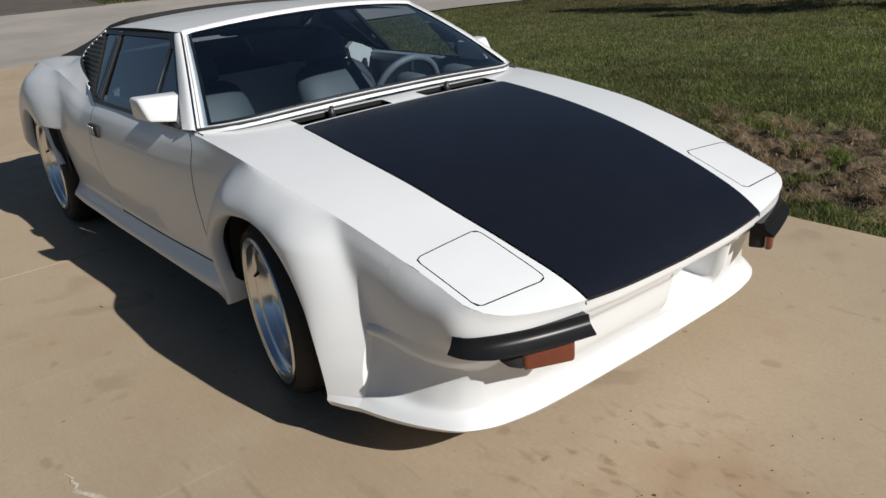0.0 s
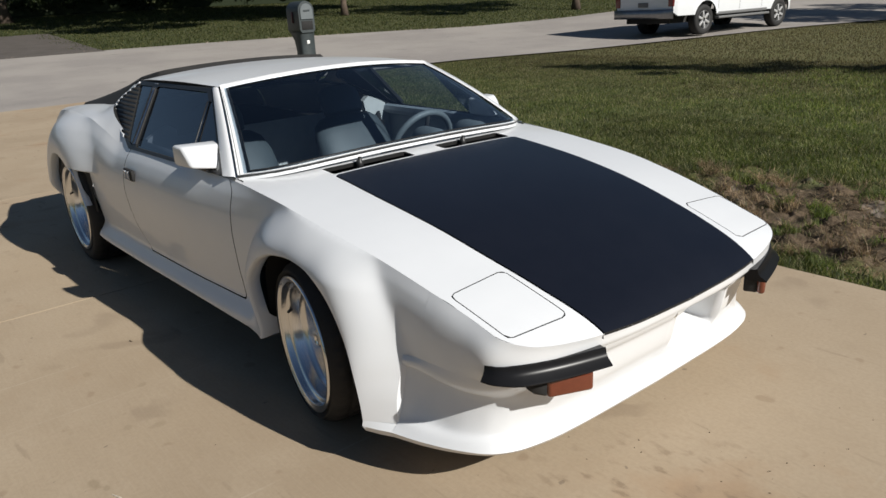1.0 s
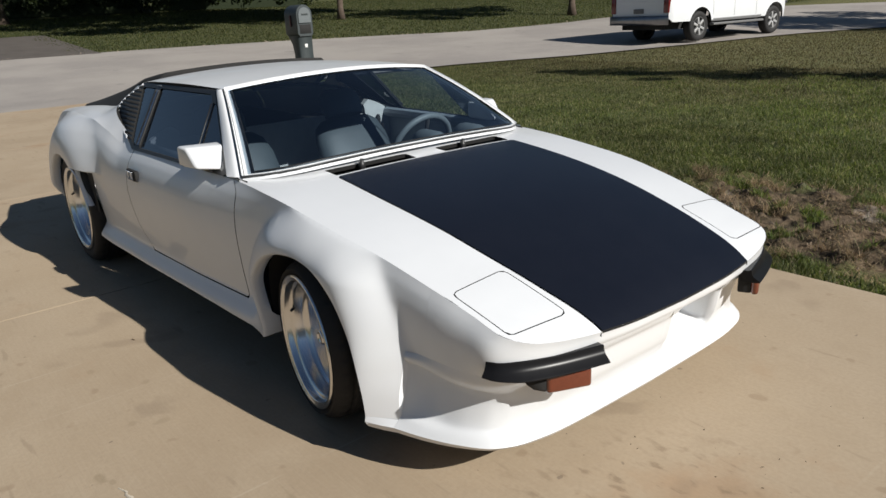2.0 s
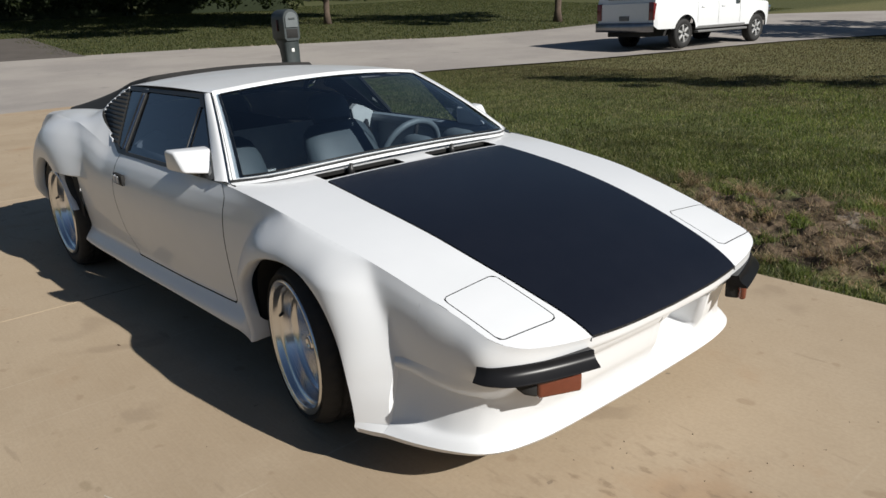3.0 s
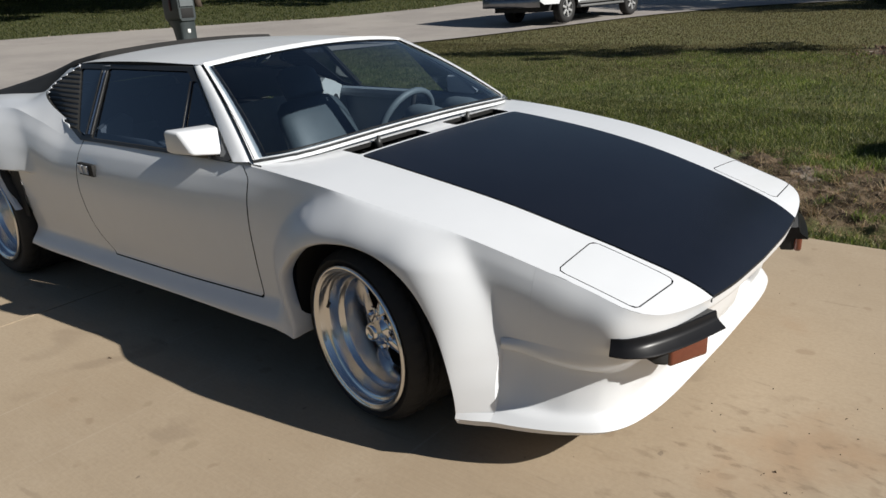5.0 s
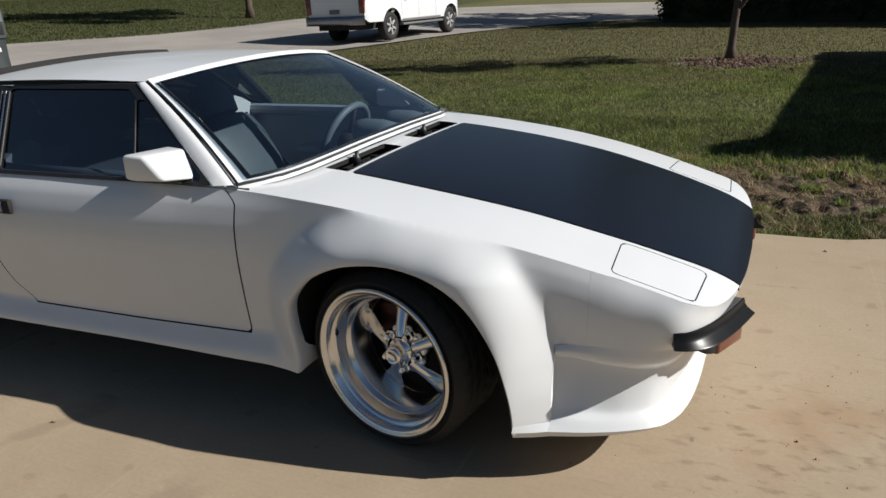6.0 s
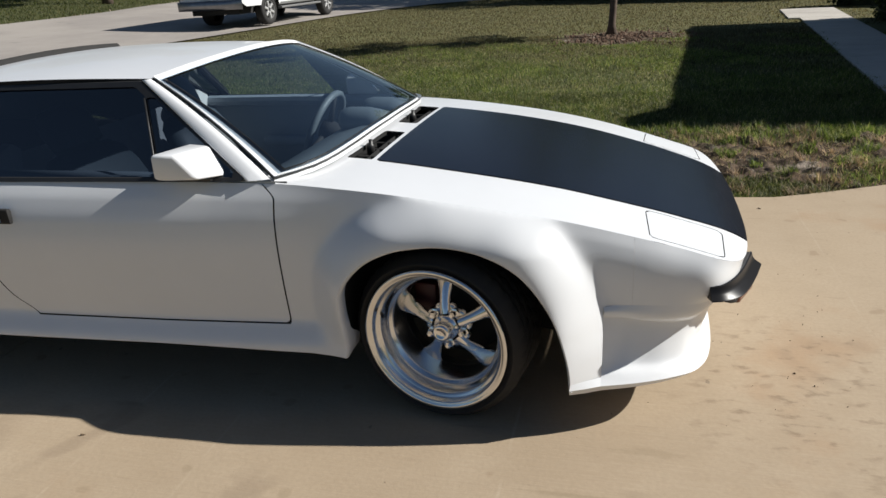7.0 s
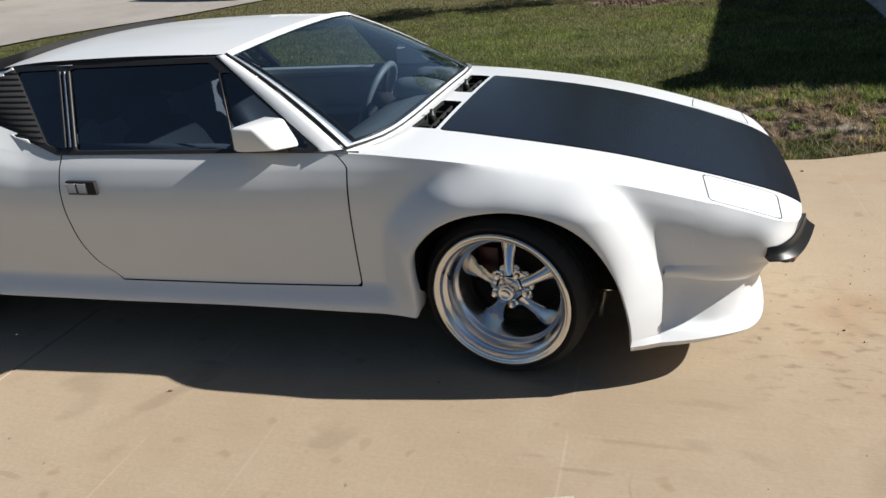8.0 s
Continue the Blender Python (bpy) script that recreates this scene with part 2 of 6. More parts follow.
def ground_material(name, build, rough=0.9):
    """A material whose colour and height build() makes from the place on the ground."""
    m = bpy.data.materials.new(name)
    m.use_nodes = True
    n, l = m.node_tree.nodes, m.node_tree.links
    b = n["Principled BSDF"]
    b.inputs["Roughness"].default_value = rough
    b.inputs["Specular IOR Level"].default_value = 0.25
    geo = n.new("ShaderNodeNewGeometry")

    def noise_at(scale, detail=8.0, rough_=0.6, stretch=(1, 1, 1), dist=0.0):
        mp = n.new("ShaderNodeMapping")
        mp.inputs["Scale"].default_value = stretch
        l.new(geo.outputs["Position"], mp.inputs["Vector"])
        t = n.new("ShaderNodeTexNoise")
        t.inputs["Scale"].default_value, t.inputs["Detail"].default_value, t.inputs["Roughness"].default_value, t.inputs["Distortion"].default_value = scale, detail, rough_, dist
        l.new(mp.outputs["Vector"], t.inputs["Vector"])
        return t.outputs["Fac"]

    def ramp(fac, a, b_):
        r = n.new("ShaderNodeMapRange")
        r.interpolation_type = "SMOOTHSTEP"
        r.inputs["From Min"].default_value, r.inputs["From Max"].default_value = a, b_
        l.new(fac, r.inputs["Value"])
        return r.outputs["Result"]

    def math_(op, a, b_):
        q = n.new("ShaderNodeMath")
        q.operation = op
        for k, v in enumerate((a, b_)):
            if isinstance(v, (int, float)):
                q.inputs[k].default_value = v
            else:
                l.new(v, q.inputs[k])
        return q.outputs["Value"]

    def mix(fac, a, b_):
        q = n.new("ShaderNodeMix")
        q.data_type = "RGBA"
        l.new(fac, q.inputs["Factor"])
        for k, v in (("A", a), ("B", b_)):
            sock = [o for o in q.inputs if o.name == k and o.type == "RGBA"][0]
            if isinstance(v, tuple):
                sock.default_value = (*v, 1)
            else:
                l.new(v, sock)
        return [o for o in q.outputs if o.type == "RGBA"][0]

    sep = n.new("ShaderNodeSeparateXYZ")
    l.new(geo.outputs["Position"], sep.inputs["Vector"])
    colour, height, strength = build(noise_at, ramp, math_, mix, sep.outputs["X"], sep.outputs["Y"], n, l)
    l.new(colour, b.inputs["Base Color"])
    bp = n.new("ShaderNodeBump")
    bp.inputs["Strength"].default_value, bp.inputs["Distance"].default_value = strength, 0.02
    l.new(height, bp.inputs["Height"])
    l.new(bp.outputs["Normal"], b.inputs["Normal"])
    return m


def concrete_build(noise_at, ramp, math_, mix, x, y, n, l):
    big = ramp(noise_at(0.45, 5), 0.36, 0.66)
    mid = ramp(noise_at(1.9, 6, 0.6), 0.38, 0.66)
    fine = noise_at(70, 5, 0.6)
    broom = noise_at(6, 3, 0.5, (1, 26, 1))
    c = mix(big, (0.402, 0.316, 0.219), (0.343, 0.265, 0.181))
    c = mix(math_("MULTIPLY", mid, 0.40), c, (0.444, 0.358, 0.257))
    c = mix(math_("MULTIPLY", ramp(fine, 0.34, 0.70), 0.24), c, (0.27, 0.205, 0.14))
    c = mix(math_("MULTIPLY", ramp(noise_at(5.5, 6, 0.65, (1, 1.3, 1), 0.4), 0.52, 0.72), 0.22), c, (0.30, 0.232, 0.16))
    c = mix(math_("MULTIPLY", ramp(broom, 0.42, 0.7), 0.07), c, (0.50, 0.43, 0.33))
    rust = math_("MULTIPLY", ramp(noise_at(1.25, 5, 0.6), 0.56, 0.72), 0.46)
    c = mix(rust, c, (0.33, 0.205, 0.115))
    drip = math_("MULTIPLY", ramp(noise_at(2.3, 3, 0.5, (1, 1, 1), 0.6), 0.63, 0.72), 0.36)
    c = mix(drip, c, (0.22, 0.165, 0.115))
    spots = math_("MULTIPLY", ramp(noise_at(8.5, 2, 0.4), 0.685, 0.745), 0.42)
    c = mix(spots, c, (0.25, 0.178, 0.115))
    pits = math_("MULTIPLY", ramp(noise_at(24, 2, 0.4, (1, 0.7, 1)), 0.745, 0.775), 0.5)
    c = mix(pits, c, (0.13, 0.10, 0.075))
    streak = math_("MULTIPLY", ramp(noise_at(11, 3, 0.5, (0.22, 1.5, 1)), 0.655, 0.72), 0.34)
    c = mix(streak, c, (0.23, 0.175, 0.12))
    # smudges where things dripped ahead of the nose
    ex = math_("POWER", math_("DIVIDE", math_("SUBTRACT", x, 1.15), 0.5), 2.0)
    ey = math_("POWER", math_("DIVIDE", math_("SUBTRACT", y, -0.45), 0.6), 2.0)
    near = ramp(math_("SQRT", math_("ADD", ex, ey), 0.0), 1.15, 0.5)
    smudge = math_("MULTIPLY", ramp(noise_at(15, 4, 0.55, (0.8, 1.5, 1)), 0.535, 0.70), math_("MULTIPLY", near, 0.62))
    c = mix(smudge, c, (0.20, 0.145, 0.095))
    # one long crack
    d = math_("ABSOLUTE", math_("ADD", math_("SUBTRACT", x, 0.42), math_("MULTIPLY", math_("SUBTRACT", noise_at(2.1, 4), 0.5), 0.10)), 0.0)
    crack = math_("MULTIPLY", ramp(d, 0.005, 0.0015), ramp(y, -1.15, -1.3))
    c = mix(math_("MULTIPLY", crack, 0.35), c, (0.22, 0.17, 0.12))
    # hairline marks across the slabs
    for at, wander in ((0.225, 0.012), (-1.066, 0.012), (-0.68, 0.03), (1.42, 0.03)):
        d = math_("ABSOLUTE", math_("ADD", math_("SUBTRACT", x, at), math_("MULTIPLY", math_("SUBTRACT", noise_at(1.3, 3), 0.5), wander)), 0.0)
        line = math_("MULTIPLY", ramp(d, 0.006, 0.002), ramp(noise_at(3.2, 4), 0.38, 0.56))
        c = mix(math_("MULTIPLY", line, 0.17 if wander < 0.02 else 0.10), c, (0.56, 0.49, 0.39))
    # trowel streaks beside the nose, and a dark patch by the flaking crack
    for cx, cy, rx, ry, depth in ((0.43, -1.08, 0.16, 0.012, 0.55), (0.30, -1.22, 0.10, 0.010, 0.6), (0.62, -0.86, 0.12, 0.02, 0.4), (-0.16, -1.48, 0.035, 0.02, 0.7), (-0.11, -1.455, 0.02, 0.012, 0.6), (-0.70, -1.16, 0.022, 0.02, 0.5), (-0.42, -1.30, 0.018, 0.018, 0.45), (-0.36, -1.22, 0.02, 0.035, 0.45), (-0.95, -1.30, 0.03, 0.018, 0.4)):
        ex = math_("POWER", math_("DIVIDE", math_("SUBTRACT", x, cx), rx), 2.0)
        ey = math_("POWER", math_("DIVIDE", math_("SUBTRACT", y, cy), ry), 2.0)
        q = math_("ADD", math_("SQRT", math_("ADD", ex, ey), 0.0), math_("MULTIPLY", math_("SUBTRACT", noise_at(28, 4), 0.5), 1.6))
        c = mix(math_("MULTIPLY", ramp(q, 1.1, 0.5), depth * 0.5), c, (0.19, 0.145, 0.085))
    h = math_("ADD", math_("MULTIPLY", fine, 0.6), math_("SUBTRACT", math_("MULTIPLY", broom, 0.3), math_("MULTIPLY", pits, 0.8)))
    return c, h, 0.09


def road_build(noise_at, ramp, math_, mix, x, y, n, l):
    c = mix(ramp(noise_at(0.35, 8), 0.38, 0.64), (0.335, 0.305, 0.275), (0.27, 0.245, 0.225))
    c = mix(math_("MULTIPLY", ramp(noise_at(30, 6, 0.7), 0.4, 0.7), 0.3), c, (0.40, 0.37, 0.34))
    c = mix(math_("MULTIPLY", ramp(noise_at(1.1, 8, 0.7), 0.60, 0.70), 0.5), c, (0.17, 0.16, 0.15))
    return c, noise_at(45, 5), 0.5


def lawn_build(noise_at, ramp, math_, mix, x, y, n, l):
    dry = math_("MULTIPLY", ramp(y, 5.0, 11.0), 0.75)
    c = mix(ramp(noise_at(0.8, 9, 0.65), 0.40, 0.62), (0.094, 0.113, 0.034), (0.156, 0.138, 0.060))
    c = mix(dry, c, (0.180, 0.156, 0.072))
    c = mix(math_("MULTIPLY", ramp(noise_at(9, 9, 0.7), 0.40, 0.68), 0.6), c, (0.094, 0.114, 0.034))
    c = mix(math_("MULTIPLY", ramp(noise_at(40, 5, 0.7), 0.42, 0.62), 0.5), c, (0.041, 0.050, 0.017))
    # greener beyond the street
    c = mix(math_("MULTIPLY", ramp(x, -15.5, -17.5), 0.8), c, (0.056, 0.064, 0.022))
    # a bare, trodden strip by the drive, and the mulched ring under the sapling
    for cx, cy, rx, ry in ((0.9, 2.75, 2.2, 0.80), (2.6, 2.45, 1.8, 0.75), (0.27, 10.85, 1.1, 1.15)):
        ex = math_("POWER", math_("DIVIDE", math_("SUBTRACT", x, cx), rx), 2.0)
        ey = math_("POWER", math_("DIVIDE", math_("SUBTRACT", y, cy), ry), 2.0)
        d = math_("ADD", math_("SQRT", math_("ADD", ex, ey), 0.0), math_("MULTIPLY", math_("SUBTRACT", noise_at(2.2, 6), 0.5), 1.1))
        soil = mix(ramp(noise_at(5, 9, 0.75), 0.38, 0.60), (0.185, 0.130, 0.088), (0.034, 0.024, 0.016))
        soil = mix(math_("MULTIPLY", ramp(noise_at(1.9, 5), 0.58, 0.68), 0.8), soil, (0.40, 0.34, 0.285))
        # Near-black spots paint in the shade of the soil's hollows.
        soil = mix(math_("MULTIPLY", ramp(noise_at(3.1, 3), 0.63, 0.70), 0.8), soil, (0.030, 0.022, 0.014))
        c = mix(math_("MULTIPLY", ramp(d, 1.05, 0.85), 0.92), c, soil)
    return c, math_("ADD", noise_at(40, 6, 0.7), math_("MULTIPLY", noise_at(6, 4), 2.5)), 1.0


def walk_build(noise_at, ramp, math_, mix, x, y, n, l):
    c = mix(ramp(noise_at(0.9, 6), 0.36, 0.66), (0.50, 0.47, 0.42), (0.43, 0.40, 0.36))
    c = mix(math_("MULTIPLY", ramp(noise_at(9, 6, 0.7), 0.5, 0.7), 0.3), c, (0.34, 0.31, 0.27))
    return c, noise_at(60, 5), 0.2


PALE_CONCRETE = ground_material("walk_concrete", walk_build, 0.85)
CONCRETE = ground_material("driveway_concrete", concrete_build, 0.8)
ROAD = ground_material("street_asphalt", road_build)
LAWN = ground_material("lawn_grass", lawn_build, 0.95)
gx = spread(-160, 160, -16, 8, 0.5, 12)
gy = spread(-120, 200, -6, 24, 0.5, 12)
ground = part("ground", Sheet(gx, gy).into(bmesh.new(), lambda x, y: (x, y, land(x, y) - 0.06)), LAWN)
tagged(ground, "green and straw-coloured lawn grass sloping to the street", "ground", kind="structure")

road_near = smooth_curve((-80, -22), (-20, -13.2), (0, -11.95), (9.1, -11.4), (10.6, -10.9), (12.6, -10.05), (14.5, -9.6), (16.1, -9.25), (18, -8.9), (19.9, -8.5), (21.5, -7.9), (23.9, -6.7), (24.8, -5.7), (25.6, -4.2), (25.9, -2.5), (28, 14), (34, 40), (80, 90))
road_far = smooth_curve((-80, -36), (-20, -27), (2.75, -23.8), (7.7, -22.6), (11.2, -21.2), (13.8, -20), (16.6, -18.6), (21, -18.2), (24, -18.5), (30, -18), (35, -15.5), (39, -12.5), (44, -6), (48, 10), (80, 60))
rs = Sheet(np.linspace(0, 1, 14), spread(-80, 80, -5, 30, 0.6, 4))
road = part("road", rs.into(bmesh.new(), lambda u, v: (road_near(v) * (1 - u) + road_far(v) * u, v, land(road_near(v) * (1 - u) + road_far(v) * u, v) - 0.025)), ROAD)
tagged(road, "pale sun-bleached asphalt street with worn patches", "road", kind="structure")

lane = Sheet(np.linspace(0, 1, 14), np.linspace(-1, 4.9, 12))
lane = part("side_lane", lane.into(bmesh.new(), lambda u, v: (road_far(v) + 0.3 - 10 * u, v + 0.05 * 10 * u * (v > 0), land(road_far(v) + 0.3 - 10 * u, v) - 0.02), edge=(0, 0, -0.1)), material("worn_lane", (0.068, 0.057, 0.048), 0.9, second=(0.105, 0.090, 0.078), scale=1.4, bump=0.5, bump_scale=30))
tagged(lane, "dark worn drive opening off the far side of the street", "driveway", kind="structure")


def drive_edge(x):
    """The lawn side of the drive, which widens towards the garage."""
    return 1.60 + 0.45 * np.clip(np.asarray(x, float) - 1.3, 0, 3) ** 1.15


def slab(x0, x1):
    bm = Sheet(np.linspace(x0, x1, 30), np.linspace(0, 1, 16)).into(bmesh.new(), lambda x, v: (x, -3.4 + v * (drive_edge(x) + 3.4), land(x, -3.4 + v * 5.0)), edge=(0, 0, -0.12))
    return bm


drive_joints = [-11.95, -10.4, -7.6, -4.75, -1.85, 3.6, 6.4]
driveway = thing("driveway", "tan stained concrete driveway cast in slabs", "driveway", kind="structure")
for a, b in zip(drive_joints, drive_joints[1:]):
    part("slab", slab(a + 0.004, b - 0.004), CONCRETE, driveway)
# ---- the sports car: nose to +x, front axle at x = 0 ----
car = thing("sports_car", "white sports car with flared arches and a satin black bonnet", "car")

crease_y = smooth_curve((-3.35, 0.70), (-3.0, 0.755), (-2.5, 0.79), (-2.1, 0.80), (-1.7, 0.79), (-1.5, 0.785), (-1.0, 0.765), (-0.5, 0.745), (-0.2, 0.738), (0.1, 0.73), (0.35, 0.706), (0.6, 0.679), (0.72, 0.664))
crease_z = smooth_curve((-3.35, 0.80), (-3.0, 0.838), (-2.6, 0.868), (-2.2, 0.862), (-1.95, 0.82), (-1.7, 0.765), (-1.5, 0.768), (-1.0, 0.765), (-0.5, 0.757), (-0.3, 0.742), (0, 0.708), (0.3, 0.660), (0.6, 0.588), (0.72, 0.553))
low_z = smooth_curve((-3.35, 0.30), (-2.9, 0.27), (-1.9, 0.225), (-1.0, 0.228), (-0.35, 0.212), (-0.25, 0.212))
FRONT = (0.055, 0.268)
REAR, R_ARCH = (-2.515, 0.305), 0.352


arch_r = smooth_curve((-30, 0.39), (-20, 0.366), (-13, 0.350), (12, 0.322), (32, 0.318), (56, 0.326), (80, 0.329), (104, 0.343), (122, 0.367), (138, 0.388), (150, 0.394), (163, 0.372), (175, 0.354), (183, 0.353), (190, 0.366), (200, 0.38))
arch_y = smooth_curve((-30, 0.836), (12, 0.840), (32, 0.836), (56, 0.834), (80, 0.830), (100, 0.830), (122, 0.836), (141, 0.842), (153, 0.846), (165, 0.838), (182, 0.822))


flare_w = smooth_curve((-30, 0.17), (-2, 0.165), (10, 0.14), (22, 0.128), (40, 0.132), (58, 0.16), (72, 0.21), (88, 0.21), (103, 0.155), (118, 0.125), (135, 0.118), (155, 0.118), (175, 0.115), (190, 0.12))
flare_h = smooth_curve((30, 0.065), (62, 0.105), (80, 0.12), (108, 0.12), (150, 0.08))
flare_p = smooth_curve((-30, 1.0), (0, 1.05), (20, 1.3), (40, 1.7), (60, 1.9), (115, 1.9), (150, 1.6), (190, 1.3))


def around(x, z):
    """How far a place lies outside the front arch, and at what angle."""
    rx, rz = x - FRONT[0], z - FRONT[1]
    a = np.degrees(np.arctan2(rz, rx))
    a = np.where(a < -90, a + 360, a)
    return np.hypot(rx, rz) - arch_r(a), a


def side_y(x, z):
    """The half width of the body's flank."""
    x, z = np.asarray(x, float), np.asarray(z, float)
    zc, yc = crease_z(x), crease_y(x)
    d = np.clip((zc - z) / np.maximum(zc - 0.30, 0.05), 0, 1.3)
    belly = smooth_curve((0, 0), (0.12, 0.55), (0.28, 0.92), (0.42, 1.0), (0.7, 0.85), (1.0, 0.55), (1.3, 0.4))(d)
    amount = smooth_curve((-3.4, 0.07), (-1.0, 0.068), (-0.6, 0.050), (-0.3, 0.024), (0.0, 0.018), (0.3, 0.024), (0.6, 0.034))(x)
    y = yc + amount * belly
    sill = step(0.315, 0.225, z) * step(-0.22, -0.4, x)
    y = y + sill * 0.048
    # front flare: a convex roll off the arch that runs out into the flank in a soft valley
    off, a = around(x, z)
    u = np.clip(off / flare_w(a), 0, 3)
    g = 1 - u ** flare_p(a)
    g = np.maximum(g, -2.5)
    soft = 0.20
    fall = (g + np.sqrt(g * g + soft * soft)) / (1 + math.sqrt(1 + soft * soft))
    v = np.clip((zc - z) / flare_h(a), 0, 1)
    shoulder = 0.5 * np.sin(math.pi / 2 * v) + 0.5 * np.sqrt(1 - (1 - v) ** 2)
    y = y + np.where(x > -0.7, np.maximum(arch_y(a) - y, 0) * fall * shoulder * step(0.66, 0.50, x), 0)
    # rear flare, cut off level at its front
    rx, rz = x - REAR[0], z - REAR[1]
    r = np.hypot(rx, rz)
    u = np.clip((r - R_ARCH) / 0.31, 0, 1)
    blend = (1 - step(0.08, 1.0, u)) * np.where(rx > 0, step(0.592, 0.602, z), step(-0.1, 0.15, rz)) * np.sqrt(1 - (1 - np.clip((zc - z) / 0.08, 0, 1)) ** 2)
    y = y + np.maximum(0.942 - y, 0) * blend
    return y


def right_side(x, z):
    return x, -side_y(x, z), z


flank = Sheet(np.r_[np.linspace(-3.35, -0.46, 200), np.linspace(-0.45, 0.561, 170)], np.linspace(0.155, 0.90, 150))
flank.keep(lambda x, z: crease_z(x) - z).keep(lambda x, z: z - np.where(x > 0.2, 0.165, low_z(x)))
flank.keep(lambda x, z: np.where((x > -0.5) & (x < 0.6), around(x, z)[0], 1.0))
flank.keep(lambda x, z: np.hypot(x - REAR[0], z - REAR[1]) - R_ARCH)
flank.keep(lambda x, z: np.where(x < 0.2, 1.0, np.maximum(z - 0.398, 0.480 - x)))
flank.keep(lambda x, z: np.where((x < 0.3) & (x > -0.25) & (z < 0.25), -1.0, 1.0))
slot = rounded([(-2.32, 0.588), (-2.150, 0.588), (-2.158, 0.48), (-2.164, 0.376), (-2.20, 0.376)], 0.004)
flank.keep(slot)
door_rear = smooth_curve((0.20, -1.36), (0.297, -1.436), (0.377, -1.52), (0.478, -1.562), (0.622, -1.577), (0.80, -1.58))


def door_f(x, z):
    return np.minimum(np.minimum(-0.503 - 0.05 * step(0.71, 0.775, z) - x, x - door_rear(z)), z - 0.297)


bm = bmesh.new()
flank.copy().keep(lambda x, z: -door_f(x, z) - 0.0025).into(bm, right_side, edge=(0, 0.016, 0), where=lambda co: abs(float(door_f(co.x, co.z))) < 0.006 or abs(float(slot(np.array([co.x]), np.array([co.z]))[0])) < 0.004)
body_bm = add_mirror(bm)
bm = bmesh.new()
flank.copy().keep(lambda x, z: door_f(x, z) - 0.0025).into(bm, right_side, edge=(0, 0.016, 0), where=lambda co: co.z < float(crease_z(co.x)) - 0.004)
doors = both("door", bm, WHITE, car)
# Near-black sheet behind the door seam, standing for shade in the gap.
bm = bmesh.new()
Sheet(np.linspace(-1.62, -0.47, 40), np.linspace(0.25, 0.76, 20)).into(bm, lambda x, z: (x, -np.minimum(side_y(x, z), 0.83) + 0.018, z))
both("door_jamb", bm, GAP, car)

# arch lips: the flares turn in round the wheels, over dark wells
for (cx, cz), front in ((FRONT, True), (REAR, False)):
    def rim_r(a):
        return float(arch_r(a)) if front else R_ARCH

    bm = bmesh.new()
    rows = []
    for depth, inset in ((0.0, 0.0), (0.004, 0.005), (0.014, 0.008), (0.05, 0.004), (0.10, 0.004)):
        row = []
        for k in range(71):
            deg = (-17 if front else -12) + (206 if front else 202) * k / 70
            r, a = rim_r(deg), radians(deg)
            x, z = cx + r * math.cos(a), cz + r * math.sin(a)
            y = float(side_y(x, z))
            dip = depth if depth < 0.06 else 0.05 + (0.06 * float(step(174, 184, deg)) if front else 0)
            dip *= 0.3 + 0.7 * float(step(-8, 18, deg)) if front and depth > 0.02 else 1.0
            row.append((cx + (r - inset) * math.cos(a), -(y - dip), cz + (r - inset) * math.sin(a)))
        rows.append(row)
    loft(bm, rows)
    both("arch_lip", bm, WHITE, car)
    bm = bmesh.new()
    rows = [[(cx + (rim_r(-18 + 204 * k / 40) + 0.015) * math.cos(radians(-18 + 204 * k / 40)), yy, cz + (rim_r(-18 + 204 * k / 40) + 0.015) * math.sin(radians(-18 + 204 * k / 40))) for k in range(41)] for yy in (-0.765, -0.45)]
    vs = loft(bm, rows)
    bm.faces.new(vs[1])
    both("wheel_well", bm, DARK, car)

# top of the nose and wings
top_crown = smooth_curve((-0.55, 0.022), (0.0, 0.020), (0.6, 0.014), (0.95, 0.006))
nose_x = smooth_curve((0, 0.923), (0.2, 0.919), (0.38, 0.906), (0.5, 0.888), (0.58, 0.866), (0.63, 0.836), (0.66, 0.785), (0.669, 0.70), (0.675, 0.6))
hood_z = smooth_curve((-0.55, 0.758), (-0.3, 0.742), (0, 0.708), (0.3, 0.660), (0.6, 0.588), (0.72, 0.553), (0.82, 0.520), (0.88, 0.492), (0.925, 0.462))


def wing_y(x):
    return crease_y(np.minimum(x, 0.72)) - 0.009 * step(0.72, 0.85, x)


def top_z(x, y):
    c = np.clip(np.abs(y) / wing_y(x), 0, 1)
    return hood_z(x) + top_crown(x) * (1 - c**2.4)


def on_top(x, y):
    return x, y, top_z(x, y)


ws_base = smooth_curve((0, -0.374), (0.3, -0.378), (0.5, -0.394), (0.62, -0.428), (0.73, -0.513))
upper = Sheet(np.linspace(-0.56, 0.94, 92), np.linspace(-0.76, 0.76, 98))
upper.keep(lambda x, y: wing_y(x) - np.abs(y)).keep(lambda x, y: nose_x(np.abs(y)) - x)
upper.keep(lambda x, y: x - ws_base(np.abs(y)) + 0.035 + 0.1 * step(0.55, 0.72, np.abs(y)))
hood_half = smooth_curve((-0.31, 0.460), (0.0, 0.466), (0.4, 0.448), (0.7, 0.416), (0.94, 0.376))


def hood_f(x, y):
    return np.minimum(hood_half(x) - np.abs(y - 0.005), x + 0.276)


LAMP = [(0.609, 0.469), (0.619, 0.645), (0.796, 0.630), (0.806, 0.451)]


def lamp_f(x, y):
    return rounded(LAMP, 0.016)(x, np.abs(y - 0.010))


